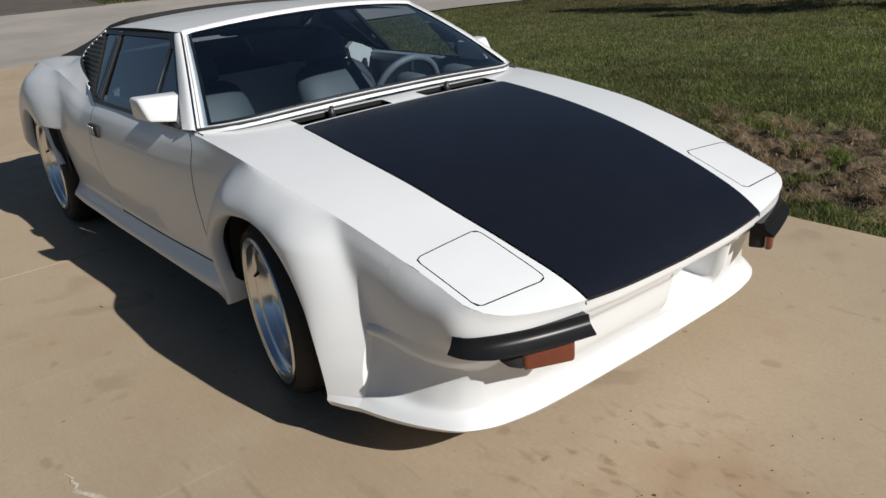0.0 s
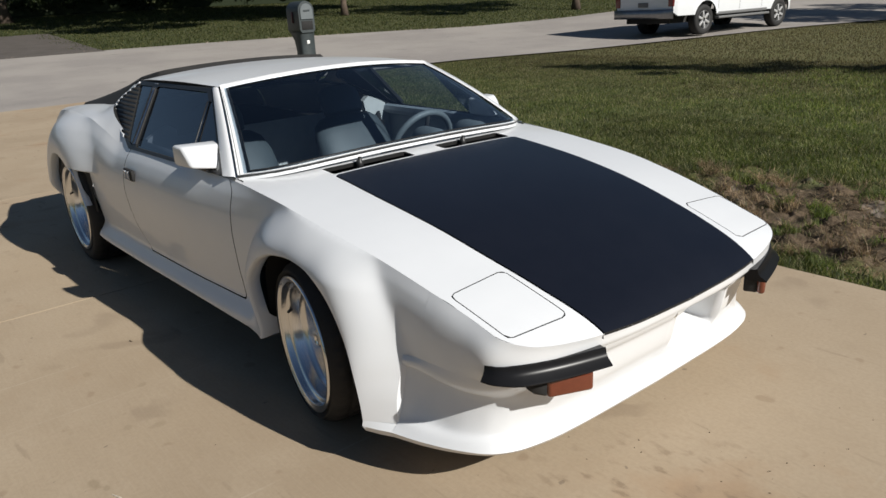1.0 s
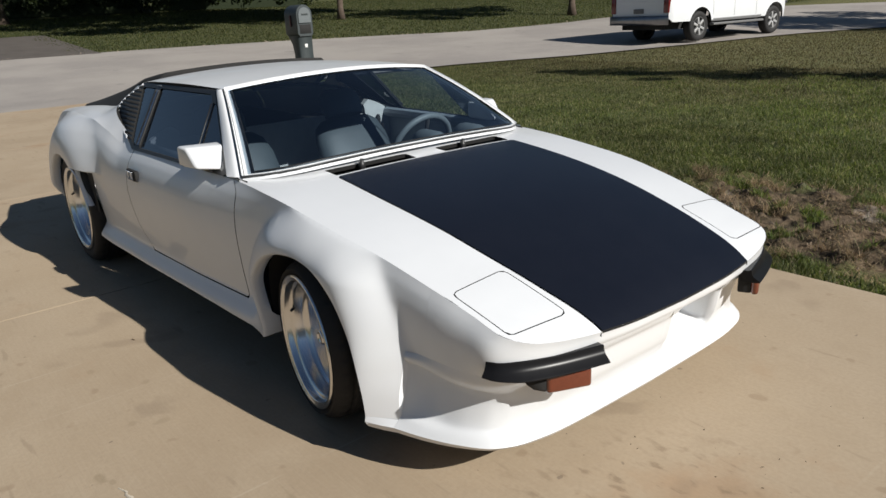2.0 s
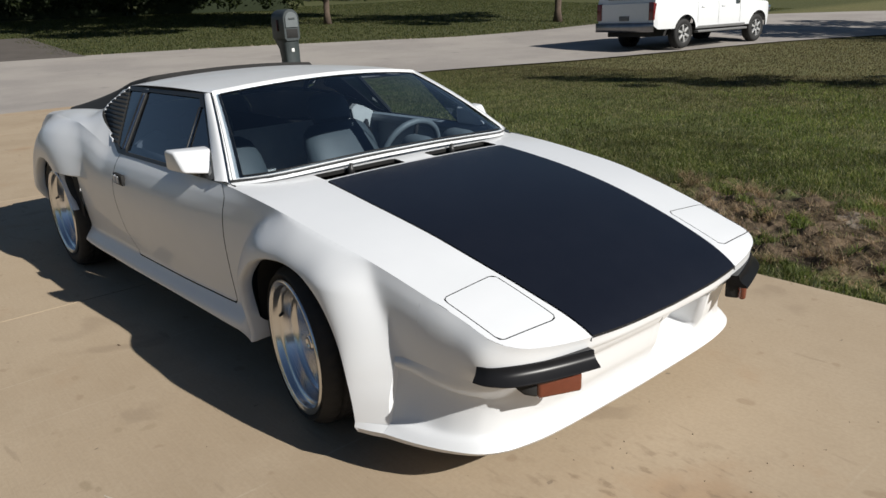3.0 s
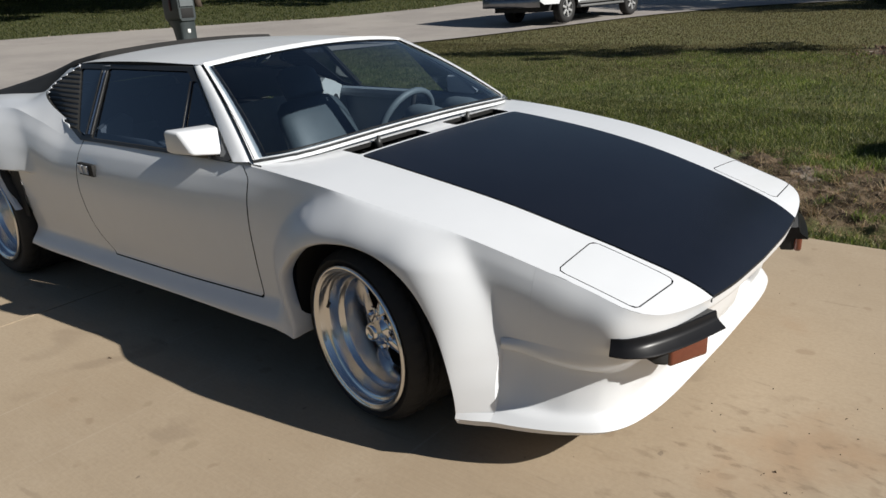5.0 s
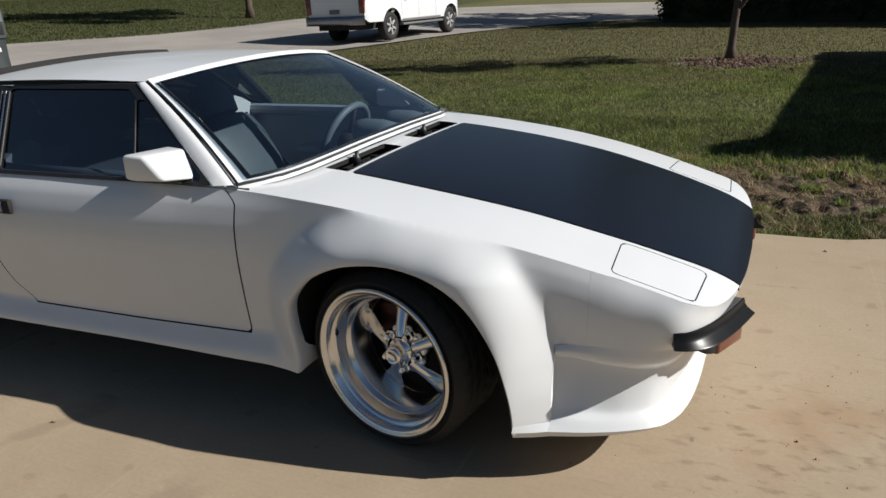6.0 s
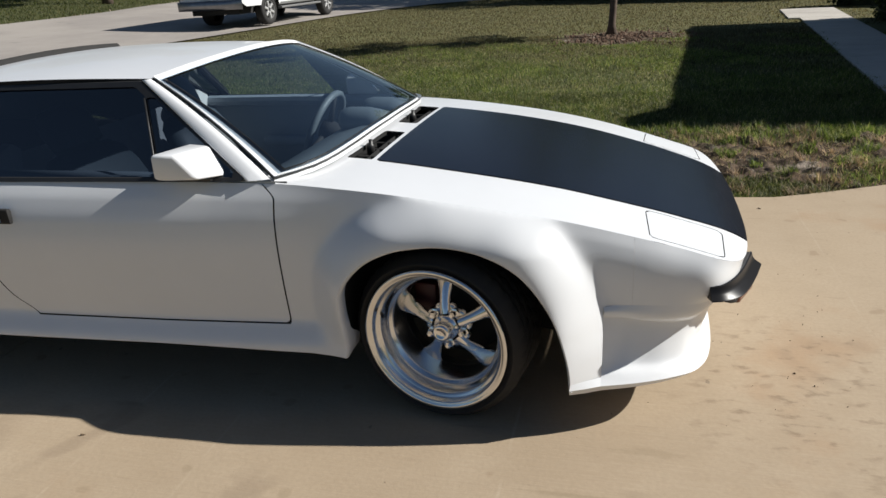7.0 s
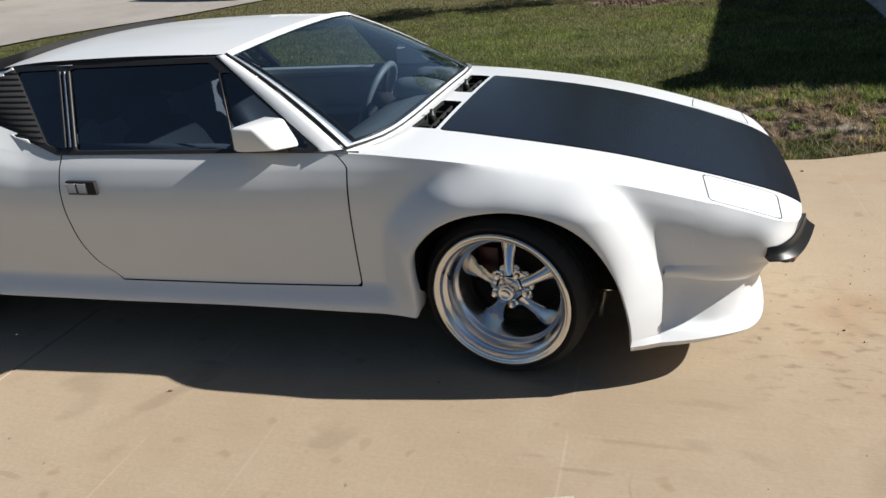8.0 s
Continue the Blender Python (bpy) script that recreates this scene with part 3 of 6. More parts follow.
def vent_f(x, y):
    q = np.minimum(np.minimum(-0.292 - x, x - ws_base(np.abs(y)) - 0.004), np.where(y < 0, np.minimum(y + 0.448, -0.068 - y), np.minimum(y - 0.088, 0.458 - y)))
    return q


bm = bmesh.new()
def near_gap(co):
    x, y = np.array([co.x]), np.array([co.y])
    return min(abs(hood_f(x, y)[0]), abs(lamp_f(x, y)[0]), abs(vent_f(x, y)[0])) < 0.006


upper.copy().keep(lambda x, y: -hood_f(x, y) - 0.002).keep(lambda x, y: lamp_f(x, y) - 0.0022).keep(lambda x, y: -vent_f(x, y)).into(bm, on_top, edge=(0, 0, -0.016), where=near_gap)
tmp = bpy.data.meshes.new("tmp")
bm.to_mesh(tmp)
body_bm.from_mesh(tmp)
bm.free()
bm = bmesh.new()
upper.copy().keep(lambda x, y: hood_f(x, y) - 0.002).into(bm, lambda x, y: (x, y, top_z(x, y) + 0.003), edge=(0, 0, -0.008))
part("bonnet", bm, BLACK, car, "satin black bonnet panel")
for s in (-1, 1):
    bm = bmesh.new()
    upper.copy().keep(lambda x, y: -lamp_f(x, y) - 0.0012).keep(lambda x, y: s * y).into(bm, on_top, edge=(0, 0, -0.02))
    part("headlamp_cover", bm, WHITE, car, "closed white pop-up headlamp cover")
# Near-black sheet below the bonnet seams, standing for the shade under them.
bm = bmesh.new()
Sheet(np.linspace(-0.5, 0.87, 30), np.linspace(-0.62, 0.62, 20)).keep(lambda x, y: nose_x(np.abs(y)) - 0.07 - x).into(bm, lambda x, y: (x, y, top_z(x, y) - 0.045))
part("under_bonnet", bm, GAP, car)

# nose face below the wing tops, from the flank round to the middle
def path(*pts):
    p = np.array(pts, float)
    u = np.r_[0, np.cumsum(np.linalg.norm(np.diff(p[:, :2], axis=0), axis=1))]
    fs = [smooth_curve(*zip(u / u[-1], p[:, k])) for k in range(3)]
    return lambda q: tuple(float(f(q)) for f in fs)


edge_y = [0.66, 0.63, 0.58, 0.5, 0.38, 0.2, 0.0]


def start(z, xs=(0.5612, 0.60)):
    return [(x, -float(side_y(x, z)) - 0.0002, z) for x in xs]


N = path(*[(x, -float(crease_y(x)) - 0.0002, float(crease_z(x))) for x in (0.5612, 0.60)], (0.70, -0.6668, 0.5595), *[(float(nose_x(y)), -y, float(top_z(float(nose_x(y)), y))) for y in edge_y])
M = path(*start(0.49), (0.70, -0.699, 0.475), (0.775, -0.690, 0.465), (0.825, -0.645, 0.455), (0.865, -0.56, 0.45), (0.895, -0.40, 0.445), (0.915, -0.2, 0.445), (0.918, 0, 0.445))
T = path(*start(0.43), (0.70, -0.695, 0.42), (0.765, -0.680, 0.415), (0.815, -0.635, 0.412), (0.855, -0.55, 0.412), (0.885, -0.40, 0.43), (0.905, -0.2, 0.43), (0.908, 0, 0.43))
U = path(*start(0.398), (0.69, -0.694, 0.397), (0.75, -0.670, 0.395), (0.79, -0.628, 0.393), (0.83, -0.54, 0.396), (0.86, -0.40, 0.412), (0.88, -0.2, 0.415), (0.885, 0, 0.415))
bm = bmesh.new()
qs = np.linspace(0, 1, 130)
rows = []
for k in range(13):
    row = []
    for q in qs:
        pts = [N(q), M(q), T(q), U(q)]
        n_, m_ = pts[:2]
        pts.insert(1, (0.3 * n_[0] + 0.7 * m_[0], 0.3 * n_[1] + 0.7 * m_[1], 0.6 * n_[2] + 0.4 * m_[2]))
        z4 = [0, 0.2, 0.45, 0.8, 1]
        fs = [smooth_curve(*zip(z4, [p[c] for p in pts])) for c in range(3)]
        p = [float(f(k / 12)) for f in fs]
        keep_on = float(step(0.58, 0.70, p[0]))
        p[1] = p[1] * keep_on - (float(side_y(p[0], p[2])) + 0.0002) * (1 - keep_on)
        row.append(tuple(p))
    rows.append(row)
# even out the nose so that its corner rounds in one sweep
sk = np.array(rows)
for _ in range(26):
    nxt = sk.copy()
    nxt[1:-1, 1:-1] = 0.5 * sk[1:-1, 1:-1] + 0.2 * (sk[1:-1, :-2] + sk[1:-1, 2:]) + 0.05 * (sk[:-2, 1:-1] + sk[2:, 1:-1])
    fade = step(0.03, 0.24, qs)[None, :, None]
    sk = sk * (1 - fade) + nxt * fade
    sk[:, -1, 1] = 0
rows = [[tuple(map(float, p)) for p in r] for r in sk]
loft(bm, rows)
add_mirror(bm)
bm.to_mesh(tmp)
bm.free()
body_bm.from_mesh(tmp)

# chin: a rolled strip under the nose, the hollow below it, the valance and spoiler lip
VU = path(*start(0.3985, (0.480, 0.52, 0.56, 0.60)), (0.69, -0.694, 0.3975), (0.75, -0.670, 0.3955), (0.79, -0.628, 0.3935), (0.83, -0.54, 0.3965), (0.86, -0.40, 0.4125), (0.88, -0.2, 0.414), (0.885, 0, 0.414))
S0 = path((0.480, -0.738, 0.370), (0.54, -0.714, 0.358), (0.60, -0.702, 0.346), (0.68, -0.674, 0.334), (0.735, -0.638, 0.330), (0.77, -0.592, 0.333), (0.80, -0.518, 0.346), (0.836, -0.385, 0.372), (0.855, -0.2, 0.378), (0.86, 0, 0.378))
H0 = path((0.480, -0.728, 0.360), (0.54, -0.693, 0.346), (0.60, -0.674, 0.332), (0.68, -0.646, 0.318), (0.735, -0.613, 0.314), (0.77, -0.576, 0.320), (0.80, -0.506, 0.338), (0.833, -0.38, 0.365), (0.852, -0.2, 0.372), (0.857, 0, 0.372))
V1 = path((0.480, -0.742, 0.28), (0.54, -0.702, 0.28), (0.60, -0.682, 0.28), (0.67, -0.652, 0.28), (0.722, -0.618, 0.28), (0.758, -0.574, 0.28), (0.79, -0.50, 0.285), (0.82, -0.37, 0.29), (0.836, -0.2, 0.295), (0.84, 0, 0.295))
V2 = path((0.480, -0.765, 0.205), (0.58, -0.712, 0.205), (0.66, -0.680, 0.205), (0.72, -0.636, 0.205), (0.755, -0.577, 0.205), (0.775, -0.49, 0.205), (0.787, -0.36, 0.205), (0.792, -0.2, 0.205), (0.792, 0, 0.205))
L0 = path((0.480, -0.775, 0.188), (0.575, -0.745, 0.186), (0.675, -0.698, 0.184), (0.745, -0.643, 0.182), (0.785, -0.56, 0.182), (0.808, -0.43, 0.182), (0.815, -0.3, 0.182), (0.818, -0.15, 0.182), (0.82, 0, 0.182))
L1 = path((0.480, -0.797, 0.170), (0.575, -0.763, 0.168), (0.68, -0.711, 0.166), (0.757, -0.650, 0.164), (0.797, -0.56, 0.162), (0.816, -0.43, 0.16), (0.822, -0.3, 0.16), (0.824, -0.15, 0.16), (0.826, 0, 0.16))
L2 = path((0.480, -0.787, 0.150), (0.575, -0.753, 0.150), (0.675, -0.701, 0.150), (0.745, -0.643, 0.150), (0.785, -0.555, 0.148), (0.805, -0.43, 0.146), (0.811, -0.3, 0.146), (0.814, -0.15, 0.146), (0.816, 0, 0.146))
L3 = path((0.480, -0.60, 0.150), (0.55, -0.58, 0.150), (0.60, -0.55, 0.150), (0.65, -0.5, 0.150), (0.68, -0.45, 0.148), (0.70, -0.35, 0.146), (0.70, -0.25, 0.146), (0.70, -0.15, 0.146), (0.70, 0, 0.146))
rows = []
for k in range(37):
    row = []
    for q in qs:
        a_, b_ = VU(q), S0(q)
        roll = (0.5 * (a_[0] + b_[0]) + 0.004, 0.5 * (a_[1] + b_[1]) - 0.006, 0.5 * (a_[2] + b_[2]))
        pts = [a_, roll, b_, H0(q), V1(q), V2(q), L0(q), L1(q)]
        fs = [smooth_curve(*zip((0, 0.10, 0.20, 0.28, 0.52, 0.76, 0.95, 1.0), [p[c] for p in pts])) for c in range(3)]
        row.append(Vector([float(f(k / 36)) for f in fs]))
    rows.append(row)
rows += [[Vector(L2(q)) for q in qs], [Vector(L3(q)) for q in qs]]
bm = bmesh.new()
loft(bm, rows)
# foot of the front flare, joined to the lip
foot = [[(0.396, -0.838, 0.19), (0.44, -0.806, 0.19), (0.480, -0.776, 0.188)], [(0.393, -0.840, 0.171), (0.44, -0.818, 0.17), (0.480, -0.797, 0.17)], [(0.393, -0.83, 0.152), (0.44, -0.808, 0.15), (0.480, -0.787, 0.15)], [(0.40, -0.62, 0.152), (0.44, -0.62, 0.15), (0.480, -0.60, 0.15)]]
loft(bm, foot)
rows = []
for k in range(10):
    z = 0.188 + (0.41 - 0.188) * k / 9
    e_ = float(side_y(0.4795, z))
    rows.append([(0.480, -e_, z), (0.4815, -e_ + 0.004, z), (0.4805, -min(e_ - 0.005, 0.69), z), (0.481, -0.55, z)])
loft(bm, rows)
add_mirror(bm)
# the intake: a pocket under the nose on the left side of the car
for v in bm.verts:
    if v.co.y > 0 and v.co.x > 0.6:
        deep = min(max((v.co.y - 0.04) / 0.28, 0), 1) * float(step(0.345, 0.330, v.co.y)) * float(step(0.235, 0.262, v.co.z)) * float(step(0.412, 0.398, v.co.z))
        v.co.x -= 0.14 * deep
part("front_spoiler", bm, WHITE, car, "white moulded front spoiler with a low lip")

part("body", body_bm, WHITE, car, "white painted body with flared arches")
# ---- cabin ----
def glaze_y(x, z):
    return 0.756 + 0.037 * np.clip(-0.592 - x, -0.2, 1.1) - (z - 0.765) * 0.72


def wind(u, v):
    """The windscreen's outer face: u from sill to roof, v from side to side."""
    w = 1 - v * v
    bx, by, bz = float(ws_base(abs(v) * 0.73)), 0.726 * v, 0.766 + 0.031 * (1 - abs(v) ** 2.4)
    tx, ty, tz = -0.998 + 0.065 * w, 0.545 * v, 1.049 + 0.036 * w
    b = 4 * u * (1 - u) * 0.016
    return Vector((bx + (tx - bx) * u + b * 0.5, by + (ty - by) * u, bz + (tz - bz) * u + b * 0.87))


def wind_n(u, v):
    e = 0.002
    return ((wind(min(u + e, 1), v) - wind(max(u - e, 0), v)).cross(wind(u, max(v - e, -1)) - wind(u, min(v + e, 1)))).normalized() * -1


def wind_ring(margin, lift, n=26):
    """A loop round the windscreen, that far inside its outline and that far above it."""
    du, dv = margin / 0.56, margin * (1.5 if margin > 0.003 else 1) / 0.63
    out = []
    lo, hi, l, r = du, 1 - du, -1 + dv, 1 - dv
    for k in range(n):
        out.append((lo, l + (r - l) * k / n))
    for k in range(n):
        out.append((lo + (hi - lo) * k / n, r))
    for k in range(n):
        out.append((hi, r + (l - r) * k / n))
    for k in range(n):
        out.append((hi + (lo - hi) * k / n, l))
    return [tuple(wind(u, v) + wind_n(u, v) * lift) for u, v in out]


bm = bmesh.new()
loft(bm, [[tuple(wind(u, v) - wind_n(u, v) * 0.002) for v in np.linspace(-0.975, 0.975, 30)] for u in np.linspace(0.024, 0.976, 14)])
windscreen = part("windscreen", bm, WS_GLASS, car, "raked clear windscreen")
windscreen.visible_shadow = False
bm = bmesh.new()
loft(bm, [wind_ring(0.015, 0.003), wind_ring(0.021, 0.002), wind_ring(0.023, -0.006)], close=True)
rings = [wind_ring(m_, h_) for m_, h_ in ((-0.001, -0.008), (-0.001, 0.002), (0.004, 0.0035))]
loft(bm, [r_[78:] + r_[:53] for r_ in rings])
part("windscreen_seal", bm, TRIM, windscreen)
bm = bmesh.new()
loft(bm, [wind_ring(0.001, -0.012), wind_ring(0.001, 0.0005), wind_ring(0.003, 0.001)], close=True)
loft(bm, [wind_ring(0.002, 0.0), wind_ring(0.004, 0.006), wind_ring(0.013, 0.006), wind_ring(0.016, 0.0)], close=True)
loft(bm, [[tuple(wind(0, v) + wind_n(0, v) * 0.001), tuple(wind(0, v) + Vector((0.003, 0, -0.013)))] for v in np.linspace(-1, 1, 30)])
part("windscreen_surround", bm, WHITE, windscreen)

# roof
roof_y = smooth_curve((-0.93, 0.53), (-1.0, 0.548), (-1.5, 0.588), (-1.95, 0.600), (-2.25, 0.64))
roof_edge = smooth_curve((-0.93, 1.046), (-1.0, 1.052), (-1.4, 1.062), (-1.7, 1.058), (-1.9, 1.044), (-2.0, 1.012), (-2.25, 0.90))


def roof_z(x, y):
    c = np.clip(np.abs(y) / roof_y(x), 0, 1)
    return roof_edge(x) + 0.036 * (1 - c**2.2)


bm = bmesh.new()
roof_s = Sheet(np.linspace(-2.24, -0.9, 60), np.linspace(-0.61, 0.61, 46))
roof_s.keep(lambda x, y: roof_y(x) - np.abs(y)).keep(lambda x, y: -0.998 + 0.065 * (1 - (np.abs(y) / 0.545) ** 2) - 0.004 - x)
roof_s.into(bm, lambda x, y: (x, y, roof_z(x, y)), edge=(0, 0, -0.02), where=lambda co: co.x < -1.03)
part("roof", bm, WHITE, car)

# windscreen pillars
bm = bmesh.new()
rows = []
for k in range(15):
    t = k / 14
    a = wind(t, -1)
    b = Vector((-0.588 + (-1.022 + 0.588) * t, 0, 0.766 + (1.050 - 0.766) * t))
    b.y = -float(glaze_y(b.x, b.z)) - 0.002
    mid = (a + b) / 2 + Vector((0.002, -0.004, 0.002))
    rows.append([tuple(a + Vector((0, 0, -0.012))), tuple(a + (mid - a) * 0.35 + Vector((0.003, -0.004, 0.003))), tuple(mid), tuple(b + (mid - b) * 0.25 + Vector((0, -0.004, 0.002))), tuple(b), tuple(b + Vector((0, 0.02, -0.004)))])
loft(bm, rows, flip=True)
both("windscreen_pillar", bm, WHITE, car)

# side windows: a black frame with three panes
FRAME = [(-0.600, 0.772), (-1.028, 1.042), (-1.868, 1.042), (-2.078, 0.928), (-1.595, 0.770)]
PANES = {
    "vent_pane": [(-0.642, 0.784), (-0.892, 0.784), (-0.988, 0.992), (-0.964, 0.992)],
    "door_pane": [(-0.904, 0.784), (-1.513, 0.784), (-1.605, 1.024), (-1.046, 1.024), (-1.002, 0.996)],
    "quarter_pane": [(-1.572, 0.787), (-1.645, 0.803), (-1.838, 1.020), (-1.668, 1.022)],
}


def glazed(x, z):
    return x, -glaze_y(x, z) - 0.003, z


base = Sheet(np.linspace(-2.2, -0.55, 110), np.linspace(0.75, 1.06, 24))
frame_s = base.copy().keep(lambda x, z: -rounded(FRAME, 0.006)(x, z))
for p in PANES.values():
    frame_s.keep(rounded(p, 0.008))
bm = bmesh.new()
frame_s.into(bm, glazed, edge=(0, 0.012, 0))
frames = both("window_frame", bm, TRIM, car)
for name, p in PANES.items():
    bm = bmesh.new()
    base.copy().keep(lambda x, z: 0.004 - rounded(p, 0.008)(x, z)).into(bm, lambda x, z: (x, -glaze_y(x, z) + 0.004, z))
    if name == "door_pane":
        # the far door's window is wound down
        panes = [part(name, bm, SIDE_GLASS, car, "dark tinted window glass")]
    else:
        panes = both(name, bm, SIDE_GLASS, car, "dark tinted window glass")
    for pane, fr in zip(panes, frames):
        pane.parent = fr
        pane.visible_shadow = False
for x0, x1, bar_mat in ((-1.620, -1.613, TRIM), (-1.638, -1.633, STEEL), (-1.660, -1.653, TRIM)):
    bm = bmesh.new()
    loft(bm, [[(x0 + dx + 0.40 * (1.03 - z), -float(glaze_y(x0, z)) - h, z) for z in np.linspace(0.79, 1.024, 8)] for dx, h in ((0, 0.003), (0.001, 0.009), (x1 - x0 - 0.001, 0.009), (x1 - x0, 0.003))])
    for bar, fr in zip(both("window_bar", bm, bar_mat, car), frames):
        bar.parent = fr
bm = bmesh.new()
tube(bm, [(-0.898 - 0.48 * (z - 0.785), -float(glaze_y(-0.95, z)) - 0.005, z) for z in (0.785, 0.85, 0.92, 0.998)], 0.0035, 6)
for bar, fr in zip(both("vent_bar", bm, TRIM, car), frames):
    bar.parent = fr

# louvres behind the side windows
louver_end = smooth_curve((0.775, -1.615), (0.926, -2.063), (0.934, -2.063), (1.042, -1.868))
front_end = smooth_curve((0.775, -1.634), (1.042, -1.866))
for k in range(14):
    z = 0.784 + k * 0.0185
    if float(front_end(z)) - max(float(louver_end(z)), float(louver_end(z + 0.017))) < 0.012:
        continue
    bm = bmesh.new()
    section = ((0, 0.0055), (0.003, 0.0065), (0.017, 0.0005), (0, 0.0))
    rows = [[(float(end(z + dz)) + shift, -float(glaze_y(float(end(z + dz)), z + dz)) - out, z + dz) for dz, out in section] for end, shift in ((front_end, 0), (louver_end, -0.002))]
    vs = loft(bm, rows, close=True)
    bm.faces.new(vs[0][::-1])
    bm.faces.new(vs[1])
    for blade, fr in zip(both("louvre", bm, DARK, car), frames):
        blade.parent = fr
    # the pressed white edge runs out in a tooth behind each louvre
    bm = bmesh.new()
    teeth = [[(float(louver_end(z + dz)) + fore, -float(glaze_y(float(louver_end(z + dz)), z + dz)) - out, z + dz) for dz, fore in ((0, -0.006), (0.0185, -0.006), (0.011, 0.016))] for out in (0.0, 0.0085)]
    vs = loft(bm, teeth, close=True)
    bm.faces.new(vs[1])
    bmesh.ops.recalc_face_normals(bm, faces=bm.faces)
    for tooth, fr in zip(both("edge_tooth", bm, WHITE, car), frames):
        tooth.parent = fr

# rear haunches and deck
inner_y = smooth_curve((-3.35, 0.60), (-2.6, 0.62), (-2.19, 0.65), (-1.95, 0.598), (-1.6, 0.60))
inner_z = smooth_curve((-3.35, 0.815), (-3.0, 0.848), (-2.6, 0.885), (-2.3, 0.905), (-2.19, 0.918), (-1.95, 1.03), (-1.6, 1.045))
haunch = Sheet(np.linspace(-3.35, -1.60, 90), np.linspace(0, 1, 22))


def haunch_at(x, t):
    yc, zc, yi, zi = crease_y(x), crease_z(x), inner_y(x), inner_z(x)
    bul = 4 * t * (1 - t) * 0.012 * step(-2.1, -2.5, x)
    return x, -(yc + (yi - yc) * t + bul * 0.3), zc + (zi - zc) * t + bul


haunch.keep(lambda x, t: rounded(FRAME, 0.0)(x, haunch_at(x, t)[2]) * 1.0)
bm = bmesh.new()
haunch.into(bm, haunch_at, flip=True, edge=(0, 0.015, -0.01))
both("rear_haunch", bm, WHITE, car)
cover_z = smooth_curve((-3.4, 0.83), (-2.97, 0.890), (-2.35, 0.992), (-2.0, 1.066), (-1.89, 1.086))
bm = bmesh.new()
rows = []
for x in np.linspace(-1.895, -3.38, 44):
    yi, zi, zt = min(float(inner_y(x)) - 0.005, 0.50 + 0.34 * (-1.895 - x)), float(inner_z(x)), float(cover_z(x))
    half = min(0.53, yi - 0.03)
    row = [(x, -yi, min(zi, zt) - 0.01), (x, -half - 0.02, zt - 0.02), (x, -half, zt)]
    row += [(x, -half + 2 * half * k / 10, zt + 0.018 * (1 - (2 * k / 10 - 1) ** 2)) for k in range(1, 10)]
    row += [(x, half, zt), (x, half + 0.02, zt - 0.02), (x, yi, min(zi, zt) - 0.01)]
    rows.append(row)
vs = loft(bm, rows)
bm.faces.new(vs[0][::-1])
part("engine_cover", bm, DARK, car, "black engine cover behind the roof")
bm = bmesh.new()
rows = []
for x in (-3.35, -3.36):
    rows.append([(x, -float(side_y(-3.35, z)) + (0.02 if x < -3.355 else 0), z) for z in np.linspace(0.30, 0.80, 8)] + [(x, float(side_y(-3.35, z)) - (0.02 if x < -3.355 else 0), z) for z in np.linspace(0.80, 0.30, 8)])
vs = loft(bm, rows, flip=True)
bm.faces.new(vs[1])
part("tail_panel", bm, WHITE, car)

# side scoop slot ahead of the rear wheel
# Matt-black sheets set behind the opening, standing for the shade inside it.
bm = bmesh.new()
Sheet(np.linspace(-2.16, -2.06, 8), np.linspace(0.36, 0.62, 10)).into(bm, lambda x, z: (x, -side_y(x - 0 * x, np.minimum(z, 0.58)) + 0.03, z))
Sheet(np.linspace(-2.26, -2.15, 6), np.linspace(0.36, 0.60, 8)).into(bm, lambda x, z: (x, -0.866 + 0 * x, z))
both("air_slot", bm, DARK, car)

# white blade between the scoop and the rear wheel
bm = bmesh.new()
edge_x = smooth_curve((0.35, -2.150), (0.375, -2.166), (0.45, -2.245), (0.56, -2.335), (0.60, -2.365))
loft(bm, [[(float(edge_x(z)) + dx, -0.908 + dy, z) for z in np.linspace(0.40, 0.60, 14)] for dx, dy in ((0, 0), (0.003, -0.003), (0.015, 0.012), (0.012, 0.026), (0, 0.02), (0, 0))])
bmesh.ops.recalc_face_normals(bm, faces=bm.faces)
both("scoop_blade", bm, WHITE, car)

# floor pan keeps daylight out of the body
bm = bmesh.new()
box(bm, -3.2, -0.36, -0.72, 0.72, 0.222, 0.25)
box(bm, -0.40, -0.34, -0.70, 0.70, 0.22, 0.70)
box(bm, 0.42, 0.48, -0.665, 0.665, 0.155, 0.55)
box(bm, -3.2, -2.0, -0.55, 0.55, 0.24, 0.70)
box(bm, -0.34, 0.45, -0.44, 0.44, 0.17, 0.52)
part("floor_pan", bm, DARK, car)

